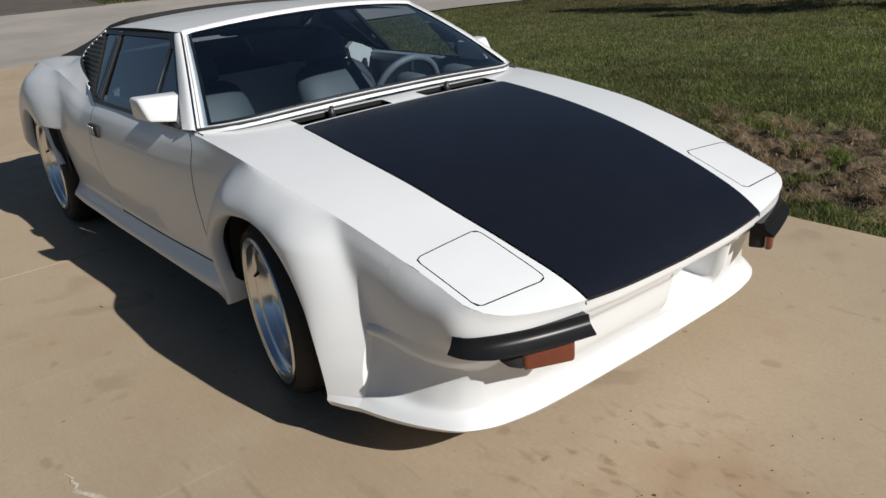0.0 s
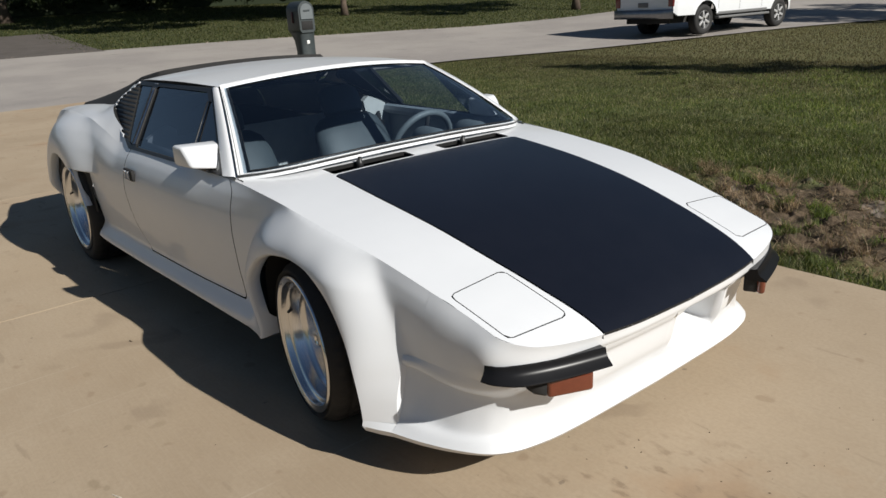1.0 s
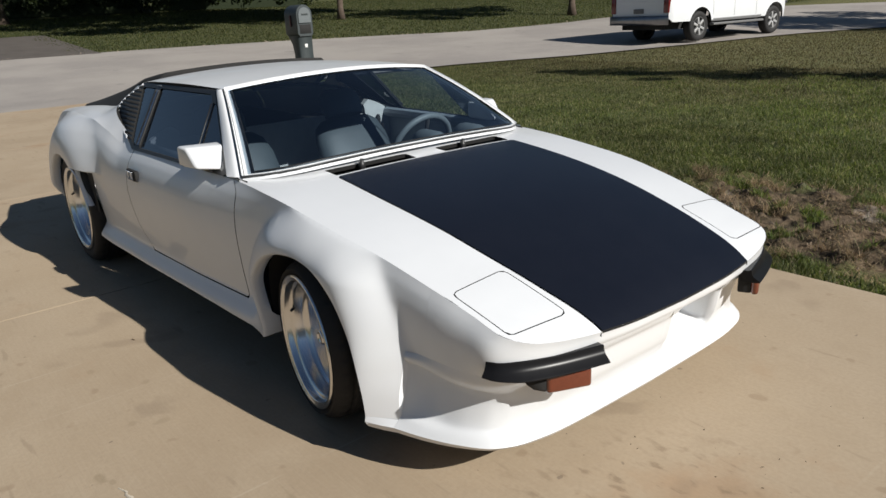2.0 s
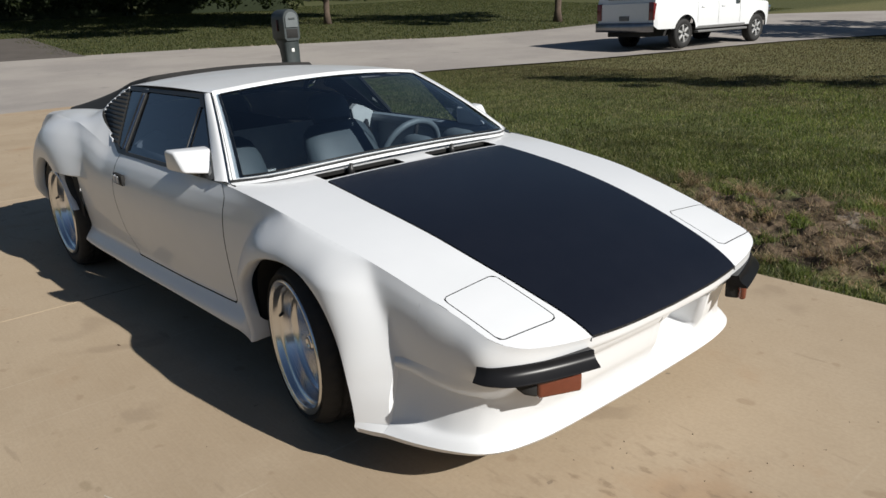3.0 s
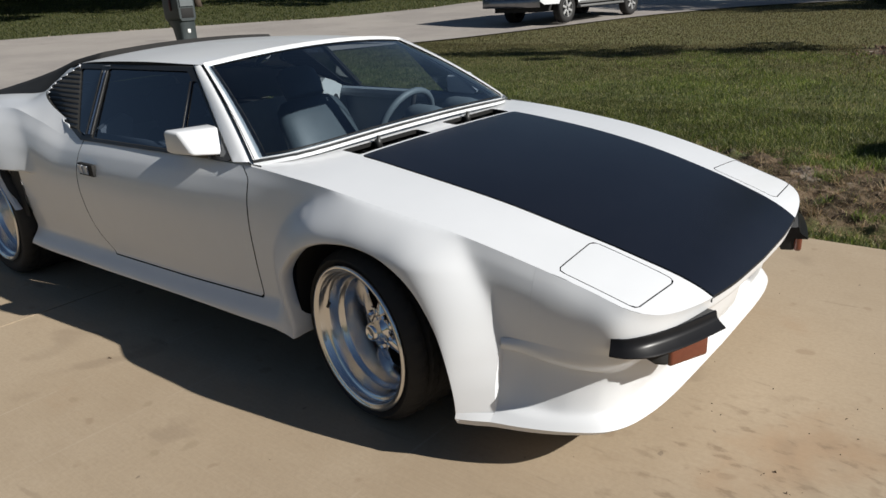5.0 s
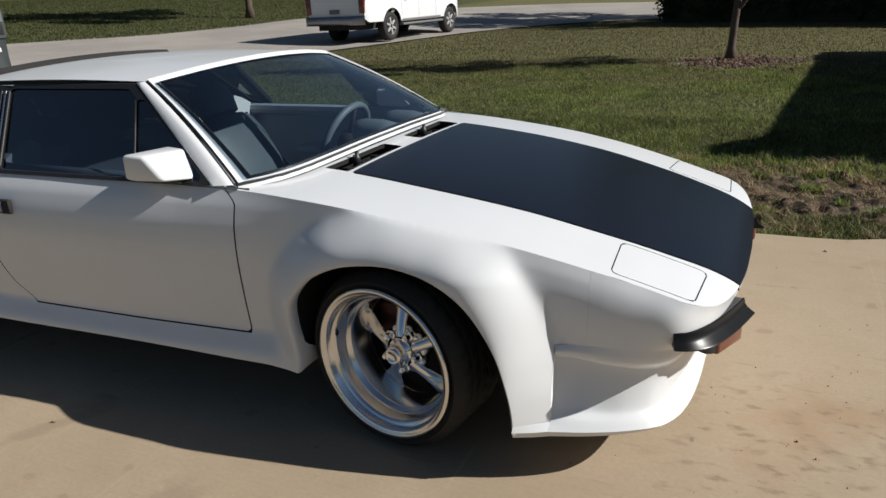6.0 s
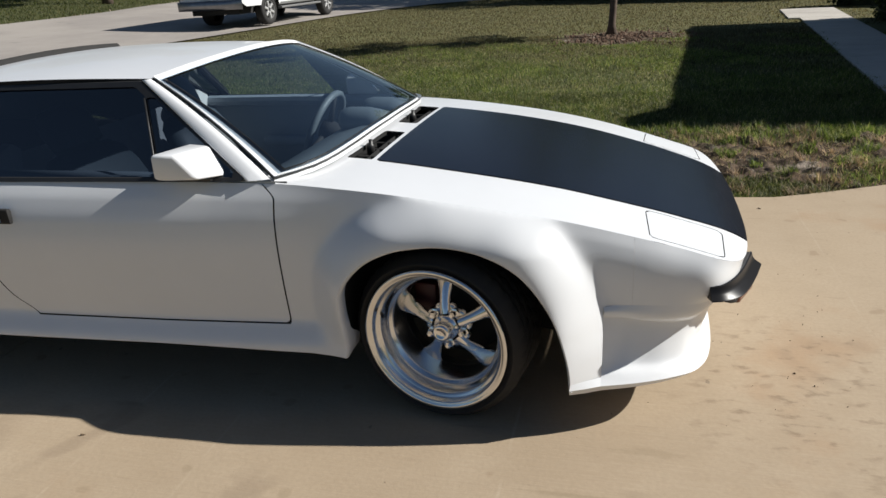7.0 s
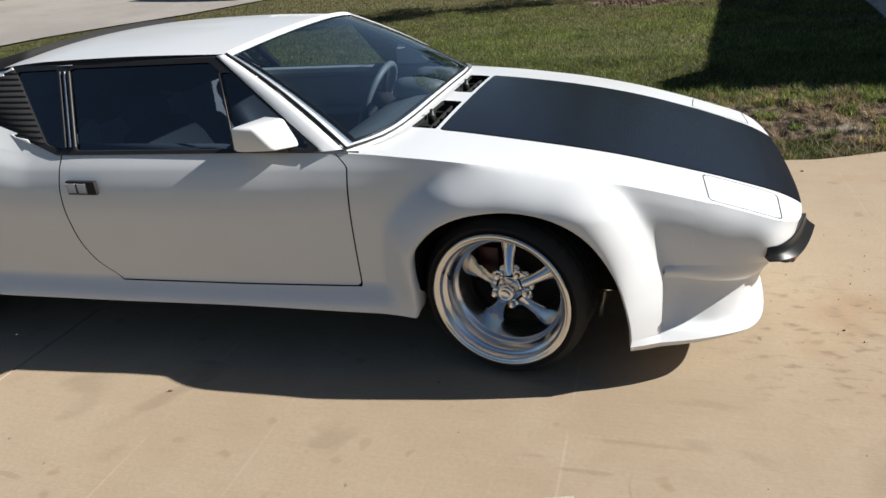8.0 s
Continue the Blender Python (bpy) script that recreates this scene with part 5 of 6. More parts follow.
def grass(name, count, xr, yr, height, width, colours, label, keep, rng, bend=(0.2, 1.1)):
    """Bent blades joined into one sheet of stuff."""
    x, y = rng.uniform(*xr, count), rng.uniform(*yr, count)
    ok = keep(x, y, rng) & (y > drive_edge(x) + 0.01)
    x, y = x[ok], y[ok]
    n = len(x)
    a = rng.uniform(0, 2 * math.pi, n)
    h = rng.uniform(*height, n)
    w = rng.uniform(*width, n)
    lean = rng.uniform(*bend, n) * h
    b = a + rng.uniform(-0.8, 0.8, n) + math.pi / 2
    z = land(x, y) - 0.062 + lump(x, y)
    c, s = np.cos(a) * w, np.sin(a) * w
    dx, dy = np.cos(b) * lean, np.sin(b) * lean
    co = np.empty((n, 5, 3))
    co[:, 0] = np.stack([x - c, y - s, z], -1)
    co[:, 1] = np.stack([x + c, y + s, z], -1)
    co[:, 2] = np.stack([x + 0.8 * c + dx * 0.35, y + 0.8 * s + dy * 0.35, z + h * 0.62], -1)
    co[:, 3] = np.stack([x - 0.8 * c + dx * 0.35, y - 0.8 * s + dy * 0.35, z + h * 0.62], -1)
    co[:, 4] = np.stack([x + dx, y + dy, z + h], -1)
    i = np.arange(n)[:, None] * 5
    tri = np.concatenate([i + [0, 1, 2], i + [0, 2, 3], i + [3, 2, 4]], 1).reshape(-1, 3)
    me = bpy.data.meshes.new(name)
    me.vertices.add(n * 5)
    me.vertices.foreach_set("co", co.ravel())
    me.loops.add(tri.size)
    me.loops.foreach_set("vertex_index", tri.ravel().astype(np.int32))
    me.polygons.add(len(tri))
    me.polygons.foreach_set("loop_start", np.arange(0, tri.size, 3, dtype=np.int32))
    me.update()
    me.materials.append(colours)
    return tagged(new(name, me), label, "grass", kind="stuff")


def blade_material(name, stops):
    m = bpy.data.materials.new(name)
    m.use_nodes = True
    n, l = m.node_tree.nodes, m.node_tree.links
    b = n["Principled BSDF"]
    b.inputs["Roughness"].default_value = 0.55
    b.inputs["Specular IOR Level"].default_value = 0.3
    g = n.new("ShaderNodeNewGeometry")
    r = n.new("ShaderNodeValToRGB")
    while len(r.color_ramp.elements) < len(stops):
        r.color_ramp.elements.new(0.5)
    for e, (p, c) in zip(r.color_ramp.elements, stops):
        e.position, e.color = p, (*c, 1)
    l.new(g.outputs["Random Per Island"], r.inputs["Fac"])
    # growth is lusher and drier by patches
    t1, mr, tone = n.new("ShaderNodeTexNoise"), n.new("ShaderNodeMapRange"), n.new("ShaderNodeHueSaturation")
    t1.inputs["Scale"].default_value, t1.inputs["Detail"].default_value, t1.inputs["Roughness"].default_value = 1.7, 5.0, 0.62
    mr.inputs["From Min"].default_value, mr.inputs["From Max"].default_value = 0.34, 0.66
    mr.inputs["To Min"].default_value, mr.inputs["To Max"].default_value = 0.62, 1.25
    l.new(g.outputs["Position"], t1.inputs["Vector"])
    l.new(t1.outputs["Fac"], mr.inputs["Value"])
    l.new(mr.outputs["Result"], tone.inputs["Value"])
    tone.inputs["Saturation"].default_value = 1.0
    l.new(r.outputs["Color"], tone.inputs["Color"])
    l.new(tone.outputs["Color"], b.inputs["Base Color"])
    # light shines through thin blades and leaves
    t, mx, out = n.new("ShaderNodeBsdfTranslucent"), n.new("ShaderNodeMixShader"), n["Material Output"]
    hsv = n.new("ShaderNodeHueSaturation")
    hsv.inputs["Saturation"].default_value, hsv.inputs["Value"].default_value = 1.15, 1.9
    mx.inputs["Fac"].default_value = 0.46
    l.new(tone.outputs["Color"], hsv.inputs["Color"])
    l.new(hsv.outputs["Color"], t.inputs["Color"])
    l.new(b.outputs["BSDF"], mx.inputs[1])
    l.new(t.outputs["BSDF"], mx.inputs[2])
    l.new(mx.outputs["Shader"], out.inputs["Surface"])
    return m


BLADES = blade_material("grass_blades", [(0.0, (0.018, 0.027, 0.008)), (0.42, (0.064, 0.082, 0.023)), (0.72, (0.130, 0.143, 0.048)), (0.90, (0.210, 0.200, 0.090)), (1.0, (0.36, 0.33, 0.19))])
DRY = blade_material("dry_lawn_blades", [(0.0, (0.020, 0.021, 0.008)), (0.4, (0.055, 0.051, 0.020)), (0.8, (0.100, 0.080, 0.038)), (1.0, (0.170, 0.135, 0.075))])
GREEN = blade_material("fresh_grass", [(0.0, (0.036, 0.056, 0.014)), (0.5, (0.110, 0.150, 0.036)), (0.85, (0.195, 0.225, 0.070)), (1.0, (0.33, 0.31, 0.15))])
STRAW = blade_material("dead_grass", [(0.0, (0.11, 0.080, 0.050)), (0.4, (0.25, 0.180, 0.112)), (0.75, (0.42, 0.32, 0.21)), (1.0, (0.10, 0.105, 0.04))])
VERGE = blade_material("verge_blades", [(0.0, (0.024, 0.036, 0.010)), (0.6, (0.060, 0.074, 0.022)), (1.0, (0.145, 0.132, 0.058))])
rng = np.random.default_rng(7)


def off_walk(x, y):
    left = 2.88 + 0.09 * (y - 4.5) + 0.05 * np.sin(3.7 * y) + 0.03 * np.sin(8.3 * y + x) - 0.28 * (y > 13.5)
    return (x < left) | (x > left + 0.84 + 0.28 * (y > 13.5)) | (y < 3.4) | (y > 15.3)


def turf(x, y, r):
    return (r.uniform(0, 1, len(x)) > bare(x, y)) & off_walk(x, y) & (x < 5.1) & (x > road_near(y) - 0.16 + r.exponential(0.14, len(x)))


def patchy(x, y, r):
    return turf(x, y, r) & (np.sin(1.9 * x + 0.7 * y) + np.sin(0.9 * x - 2.3 * y) + np.sin(4.1 * x + 3.3 * y) + r.normal(0, 0.8, len(x)) > 0.2)


grass("lawn_blades", 280000, (-3.0, 4.3), (1.62, 5.4), (0.018, 0.050), (0.0013, 0.0028), BLADES, "short green lawn grass with straw-coloured blades", turf, rng)
grass("lawn_blades", 190000, (-5.0, 4.3), (1.62, 10.5), (0.022, 0.058), (0.0016, 0.0034), GREEN, "fresher green blades in the lawn", lambda x, y, r: patchy(x, y, r) & (r.uniform(0, 1, len(x)) < (x + 6) / 6), rng)
for mat, kept, words in ((BLADES, lambda y: 10.6 - y, "short green lawn grass in the middle of the lawn"), (DRY, lambda y: y - 6.2, "short dry lawn grass thinning towards the street")):
    grass("lawn_blades", 210000, (-11.3, 4.3), (5.4, 11.5), (0.018, 0.038), (0.0018, 0.0034), mat, words, lambda x, y, r: turf(x, y, r) & (r.uniform(0, 1, len(x)) < kept(y + 0.5 * np.sin(1.3 * x) + 0.12 * x) / 4.4), rng)
grass("lawn_blades", 120000, (-11.5, 5.1), (11.5, 25.5), (0.018, 0.036), (0.0035, 0.006), DRY, "sunlit short lawn grass near the street", turf, rng)
grass("lawn_blades", 60000, (-11.9, -3.0), (1.62, 5.4), (0.02, 0.045), (0.002, 0.004), BLADES, "short lawn grass along the drive", turf, rng)
grass("dead_grass", 62000, (-1.5, 4.3), (1.62, 3.7), (0.010, 0.034), (0.0011, 0.0024), STRAW, "dry straw-coloured grass on bare soil", lambda x, y, r: (r.uniform(0, 1, len(x)) < 0.8 * bare(x, y) + 0.03) & (np.sin(4.7 * x + 2 * y) + np.sin(9 * y - 3 * x) + r.normal(0, 0.8, len(x)) > -0.2), rng, (1.0, 3.5))
grass("tall_grass", 22000, (0.2, 4.3), (2.95, 3.95), (0.03, 0.085), (0.0012, 0.0024), GREEN, "taller sunlit grass at the edge of the shade", lambda x, y, r: np.abs(y - 3.42 - 0.06 * (x - 1.5) - 0.1 * np.sin(3 * x)) < 0.42 * r.uniform(0, 1, len(x)) ** 2 + 0.03, rng)
grass("tall_grass", 24000, (1.5, 4.3), (1.63, 3.2), (0.025, 0.07), (0.0012, 0.0024), GREEN, "fresh green tuft beside the drive", lambda x, y, r: np.hypot((x - 2.75) / 1.15, (y - drive_edge(x) - 0.30) / 0.28) + 0.2 * np.sin(9 * x) < r.uniform(0.4, 1.15, len(x)), rng)
tuft_at = np.stack([rng.uniform(-1.3, 4.2, 190), rng.uniform(1.75, 3.5, 190)], -1)
tuft_r = rng.uniform(0.025, 0.10, 190)


def in_tuft(x, y, pick):
    d = np.hypot(x[:, None] - tuft_at[None, pick, 0], (y[:, None] - tuft_at[None, pick, 1]) * 1.4) / tuft_r[None, pick]
    return d.min(1) < 1


grass("grass_tufts", 150000, (-1.5, 4.3), (1.62, 3.6), (0.02, 0.065), (0.0012, 0.0024), GREEN, "scattered green tufts on the bare strip", lambda x, y, r: in_tuft(x, y, slice(0, 80)), rng, (0.4, 1.4))
grass("dry_tufts", 80000, (-1.5, 4.3), (1.62, 3.6), (0.03, 0.09), (0.0014, 0.0028), STRAW, "scattered dry tufts on the bare strip", lambda x, y, r: in_tuft(x, y, slice(80, 190)), rng, (0.5, 2.0))
grass("edge_tufts", 90000, (-3.0, 4.3), (1.612, 2.9), (0.03, 0.09), (0.0012, 0.0026), BLADES, "ragged grass tufts along the drive's edge", lambda x, y, r: np.sin(5.3 * x) + np.sin(11.7 * x + 1) + r.normal(0, 0.7, len(x)) - 12 * np.maximum(y - drive_edge(x) - 0.05, 0) > 0.5, rng)
grass("verge_grass", 190000, (-46, -17), (-6, 40), (0.03, 0.08), (0.007, 0.014), VERGE, "rough grass verge across the street", lambda x, y, r: (x < road_far(y) - r.exponential(0.3, len(x))) & ((y > 4.4 - 0.05 * (x + 25) + 0.2 * np.sin(2.3 * x)) | (y < 1.0) | (x < -33)), rng)


soil = Sheet(np.arange(-1.5, 4.45, 0.022), np.arange(1.64, 3.9, 0.022))
soil.keep(lambda x, y: y - drive_edge(x) - 0.02).keep(lambda x, y: bare(x, y) - 0.04)
bm = soil.into(bmesh.new(), lambda x, y: (x, y, land(x, y) - 0.064 + lump(x, y) + 0.004 * bare(x, y)))
tagged(part("bare_soil", bm, LAWN), "dark trodden soil in clods and hollows beside the drive", "soil", kind="stuff")


# crumbs of soil and dry leaf on the drive and the bare corner
def crumbs(name, spots, mat, label, category):
    bm = bmesh.new()
    for x, y, s in spots:
        c = bmesh.ops.create_icosphere(bm, subdivisions=1, radius=s)["verts"]
        zz = float(land(x, y)) + (0.0 if y < 1.6 else -0.055 + float(lump(x, y)))
        m = Matrix.Translation((x, y, zz + s * 0.2)) @ Euler((random.random() * 3, random.random() * 3, random.random() * 3)).to_matrix().to_4x4() @ Matrix.Diagonal((1.5, 0.8, 0.5, 1))
        bmesh.ops.transform(bm, matrix=m, verts=c)
    return tagged(part(name, bm, mat, smooth=False), label, category, kind="stuff")


random.seed(11)
CRUMB = material("dark_litter", (0.07, 0.05, 0.03), 0.9, second=(0.14, 0.10, 0.06), scale=60)
CLOD = material("soil_clods", (0.17, 0.12, 0.08), 0.95, second=(0.28, 0.22, 0.16), scale=30)
spots = [(random.gauss(1.15, 0.25), random.gauss(-0.25, 0.35), random.uniform(0.001, 0.0028)) for _ in range(40)]
spots += [(random.uniform(-2.5, 2.5), random.uniform(-1.9, 1.5), random.uniform(0.0008, 0.002)) for _ in range(60)]
spots += [(1.10, -0.352, 0.005), (1.148, -0.425, 0.004), (-1.14, -1.07, 0.007), (1.237, 1.396, 0.008), (1.244, -0.072, 0.003), (0.972, 0.072, 0.003)]
crumbs("leaf_litter", spots, CRUMB, "dark dry leaf crumbs scattered on concrete", "litter")
crumbs("soil_clods", [(random.gauss(1.4, 1.2), random.uniform(1.75, 3.3), random.uniform(0.003, 0.011)) for _ in range(420)], CLOD, "pale brown soil clods on a bare patch", "soil")
crumbs("mulch", [(0.27 + random.gauss(0, 0.5), 10.85 + random.gauss(0, 0.5), random.uniform(0.010, 0.032)) for _ in range(600)], material("bark_mulch", (0.10, 0.058, 0.036), 0.95, second=(0.18, 0.115, 0.08), scale=30), "brown bark mulch round the sapling", "mulch")


# a pale flaking crack across the slab, and a dead leaf curled up on it
FLAKE = material("crack_filler", (0.52, 0.46, 0.36), 0.9, second=(0.44, 0.38, 0.30), scale=40, bump=0.4, bump_scale=120)
bm = bmesh.new()
bends = [(-0.065, -1.452, 0.002), (-0.03, -1.438, 0.004), (-0.012, -1.444, 0.005), (0.012, -1.436, 0.007), (0.03, -1.448, 0.006), (0.06, -1.428, 0.006), (0.10, -1.404, 0.009), (0.135, -1.392, 0.008), (0.17, -1.368, 0.012), (0.20, -1.352, 0.013), (0.24, -1.338, 0.010), (0.27, -1.322, 0.004)]
rows = []
for k, (x, y, w) in enumerate(bends):
    wob = 0.002 * math.sin(5.1 * k)
    rows.append([(x + 0.4 * w, y - w, 0.0003), (x + 0.2 * w, y - 0.5 * w + wob, 0.0028), (x - 0.2 * w, y + 0.5 * w + wob, 0.0024), (x - 0.4 * w, y + w, 0.0003)])
loft(bm, rows)
tagged(part("crack_filler", bm, FLAKE), "pale flaking filler in a crack of the concrete", "crack filler")
leaf = thing("dead_leaf", "dark brown dead leaf curled up on the concrete", "leaf", at=pose(1.192, -1.088, 0.002, 0, 0, -48) @ Matrix.Diagonal((0.75, 0.75, 0.75, 1)))
DEAD = material("dead_leaf_brown", (0.055, 0.040, 0.026), 0.85, second=(0.10, 0.075, 0.05), scale=60, bump=0.5, bump_scale=150)
for side in (-1, 1):
    bm = bmesh.new()
    rows = []
    for k in range(12):
        q = k / 11
        w = 0.021 * math.sin(math.pi * min(q * 1.05, 1)) ** 0.7 + 0.0008
        curl = 0.010 * math.sin(3 * q + side) + 0.008
        rows.append([(-0.045 + 0.09 * q, side * w * t, curl + 0.012 * t * t + 0.004 * math.sin(9 * q + 3 * t)) for t in np.linspace(0, 1, 5)])
    loft(bm, rows)
    bmesh.ops.solidify(bm, geom=bm.faces, thickness=0.0008)
    part("blade", bm, DEAD, leaf)
bm = bmesh.new()
tube(bm, [(-0.075, 0.006, 0.004), (-0.055, 0.002, 0.010), (-0.04, 0, 0.016), (0.04, 0, 0.012)], [0.0016, 0.0014, 0.0012, 0.0006], 6)
part("stalk", bm, DEAD, leaf)


# ---- trees ----
BARK = material("tree_bark", (0.065, 0.045, 0.034), 0.95, second=(0.12, 0.088, 0.066), scale=9, detail=10, bump=1.0, bump_scale=22)
LEAVES = blade_material("tree_leaves", [(0.0, (0.025, 0.045, 0.010)), (0.5, (0.05, 0.085, 0.018)), (1.0, (0.09, 0.12, 0.03))])


def leaves(name, clumps, size, per, parent, rng):
    """A crown of many small leaves, in clumps of (x, y, z, radius)."""
    co = []
    for cx, cy, cz, r in clumps:
        n = per
        d = rng.normal(size=(n, 3))
        d /= np.linalg.norm(d, axis=1)[:, None]
        p = d * (r * rng.uniform(0.35, 1.0, n) ** 0.6)[:, None] * [1, 1, 0.8] + [cx, cy, cz]
        u = rng.normal(size=(n, 3))
        u /= np.linalg.norm(u, axis=1)[:, None]
        v = np.cross(u, rng.normal(size=(n, 3)))
        v /= np.linalg.norm(v, axis=1)[:, None]
        s = rng.uniform(0.6, 1.3, n)[:, None] * size
        co.append(np.stack([p - u * s, p + v * s * 0.45, p + u * s, p - v * s * 0.45], 1))
    co = np.concatenate(co)
    n = len(co)
    me = bpy.data.meshes.new(name)
    me.vertices.add(n * 4)
    me.vertices.foreach_set("co", co.ravel())
    me.loops.add(n * 4)
    me.loops.foreach_set("vertex_index", np.arange(n * 4, dtype=np.int32))
    me.polygons.add(n)
    me.polygons.foreach_set("loop_start", np.arange(0, n * 4, 4, dtype=np.int32))
    me.update()
    me.materials.append(LEAVES)
    ob = new(name, me)
    ob.parent = parent
    return ob


def tree(name, label, x, y, trunk_h, r0, limbs, clumps, leaf, per, lean=(0, 0)):
    z0 = float(land(x, y)) - 0.1
    t = thing(name, label, "tree", at=Matrix.Translation((x, y, z0)))
    bm = bmesh.new()
    pts = [(lean[0] * q * q + 0.05 * math.sin(3 * q) * r0 * 4, lean[1] * q * q, trunk_h * q) for q in np.linspace(0, 1, 9)]
    tube(bm, pts, [r0 * (1.45 if k == 0 else 1.0) * (1 - 0.45 * k / 8) for k in range(9)], 14)
    for v in bm.verts:
        v.co += v.normal * 0 + Vector((noise.noise(v.co * 3), noise.noise(v.co * 3 + Vector((9, 0, 0))), 0)) * r0 * 0.25
    part("trunk", bm, BARK, t)
    for a, rise, length, start in limbs:
        bm = bmesh.new()
        b = Vector(pts[int(8 * start)])
        d = Vector((math.cos(radians(a)), math.sin(radians(a)), 0))
        lp = [tuple(b + d * length * q + Vector((0, 0, rise * q**0.7 + 0.1 * math.sin(5 * q + a)))) for q in np.linspace(0, 1, 7)]
        tube(bm, lp, [r0 * 0.5 * (1 - 0.85 * q) for q in np.linspace(0, 1, 7)], 8)
        part("limb", bm, BARK, t)
    leaves("crown", clumps, leaf, per, t, np.random.default_rng(len(clumps)))
    return t


random.seed(3)
sap = [(random.gauss(0, 0.30 + 0.25 * math.sin(math.pi * k / 30)), random.gauss(0, 0.34), 1.45 + 4.0 * k / 30, random.uniform(0.28, 0.46)) for k in range(31)]
tree("sapling", "young street tree with a slim bare trunk in mulch", 0.12, 11.3, 1.9, 0.075, [(20, 0.9, 0.5, 0.8), (140, 1.0, 0.5, 0.8), (250, 0.8, 0.45, 0.7), (300, 2.6, 0.3, 1.0), (-8, 0.15, 0.42, 0.6)], sap, 0.065, 190, (0.12, 0))


def oak(x, y, h, r, n, spread_r, shift=(0, 0)):
    cl = []
    for _ in range(n):
        a, q = random.uniform(0, 2 * math.pi), math.sqrt(random.random()) * spread_r
        cl.append((shift[0] + q * math.cos(a), shift[1] + q * math.sin(a), h + random.uniform(-0.3, 2.6) * (1 - 0.5 * q / spread_r), random.uniform(0.8, 1.6)))
    lim = [(k * 61 + random.uniform(-15, 15), random.uniform(1.0, 2.4), spread_r * random.uniform(0.55, 0.95), random.choice((0.75, 0.87, 1.0))) for k in range(7)]
    return tree("oak_tree", "broad dark oak with a heavy leafy crown over grass", x, y, h, r, lim, cl, 0.20, 260)


oak(-29.2, 17.7, 4.6, 0.16, 30, 5.5)
oak(-21.2, 25.2, 4.6, 0.17, 24, 4.6)
# Unseen oaks, crowns swung off their trunks, added to shade the far lawn.
oak(-36.0, 2.0, 5.4, 0.34, 110, 8.0, (6.0, 12.0))
oak(-43.0, 5.5, 6.0, 0.36, 150, 10.0, (1.0, 5.0))
# Two added oaks out of view; the first shades the street.
oak(1.0, 28.5, 4.6, 0.32, 34, 6.0)
oak(12.0, 31.0, 4.6, 0.32, 30, 6.0)

# the far woods close the view all round
woods = thing("woods", "dense dark tree line beyond the street", "woods", kind="stuff")
far = []
random.seed(21)
core = [[], [], []]
for k in range(190):
    a = 2 * math.pi * k / 190
    d = random.uniform(60, 70)
    base = float(land(d * math.cos(a), d * math.sin(a)))
    for r_, z_, row in ((d + 2, base - 1, core[0]), (d + 3, base + 2.6 + random.uniform(-0.6, 0.6), core[1]), (d + 6, base + 4 + random.uniform(-1, 1), core[2])):
        row.append((r_ * math.cos(a), r_ * math.sin(a), z_))
    for j in range(2):
        far.append((d * math.cos(a) + random.uniform(-1, 1), d * math.sin(a) + random.uniform(-1, 1), base + 0.8 + 2.4 * j + random.uniform(-0.6, 0.6), random.uniform(1.8, 2.8)))
# Leaf colours darker than LEAVES, with the tree line's shade painted in.
WOODS = blade_material("shaded_woods_leaves", [(0.0, (0.010, 0.016, 0.005)), (1.0, (0.034, 0.046, 0.013))])
wl = leaves("shaded_woods_leaves", far, 0.26, 130, woods, np.random.default_rng(5))
wl.data.materials.clear()
wl.data.materials.append(WOODS)
# Dark sheet behind the leaves, painting in the shade of the woods.
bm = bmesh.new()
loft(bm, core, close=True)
SHADE_LEAF = material("foliage_shade", (0.012, 0.018, 0.006), 0.95, second=(0.02, 0.03, 0.01), scale=8)
part("woods_shade_core", bm, SHADE_LEAF, woods)


def shrub_row(name, label, category, a, b, height, deep, leaf, per):
    """A row of dense shrubs between two places on the ground."""
    t = thing(name, label, category)
    a, b = Vector(a), Vector(b)
    n = int((b - a).length / (deep * 0.6)) + 1
    cl, spine = [], []
    for k in range(n + 1):
        q = a.lerp(b, k / n)
        z = float(land(q.x, q.y)) - 0.06
        spine.append((q.x, q.y, z))
        for j in range(max(2, int(height / deep / 0.55))):
            cl.append((q.x + random.uniform(-0.15, 0.15) * deep, q.y + random.uniform(-0.15, 0.15) * deep, z + deep * 0.5 + deep * 0.55 * j + random.uniform(-0.1, 0.1) * deep, deep * random.uniform(0.55, 0.72)))
    ob = leaves("foliage", cl, leaf, per, t, np.random.default_rng(2))
    ob.data.materials.clear()
    ob.data.materials.append(WOODS)
    # Dark walls inside the row stand for shade between its leaves.
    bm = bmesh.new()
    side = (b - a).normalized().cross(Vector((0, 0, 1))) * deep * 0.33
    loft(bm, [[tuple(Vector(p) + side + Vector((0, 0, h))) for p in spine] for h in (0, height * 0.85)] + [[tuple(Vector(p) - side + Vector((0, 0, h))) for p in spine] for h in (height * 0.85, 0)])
    part("shrub_shade_core", bm, SHADE_LEAF, t)
    return t


shrub_row("hedge", "dense dark green hedge in deep shade", "hedge", (-2.7, 23.6, 0), (7.0, 19.2, 0), 2.6, 0.8, 0.075, 240)
# Shrub rows added to darken the distance, where only shaded grass meets woods.
shrub_row("far_shade_shrubs", "dark shrub rows standing in for far shaded grass and woods", "shrubs", (-50, 1, 0), (-47, 14, 0), 3.0, 1.5, 0.16, 260)
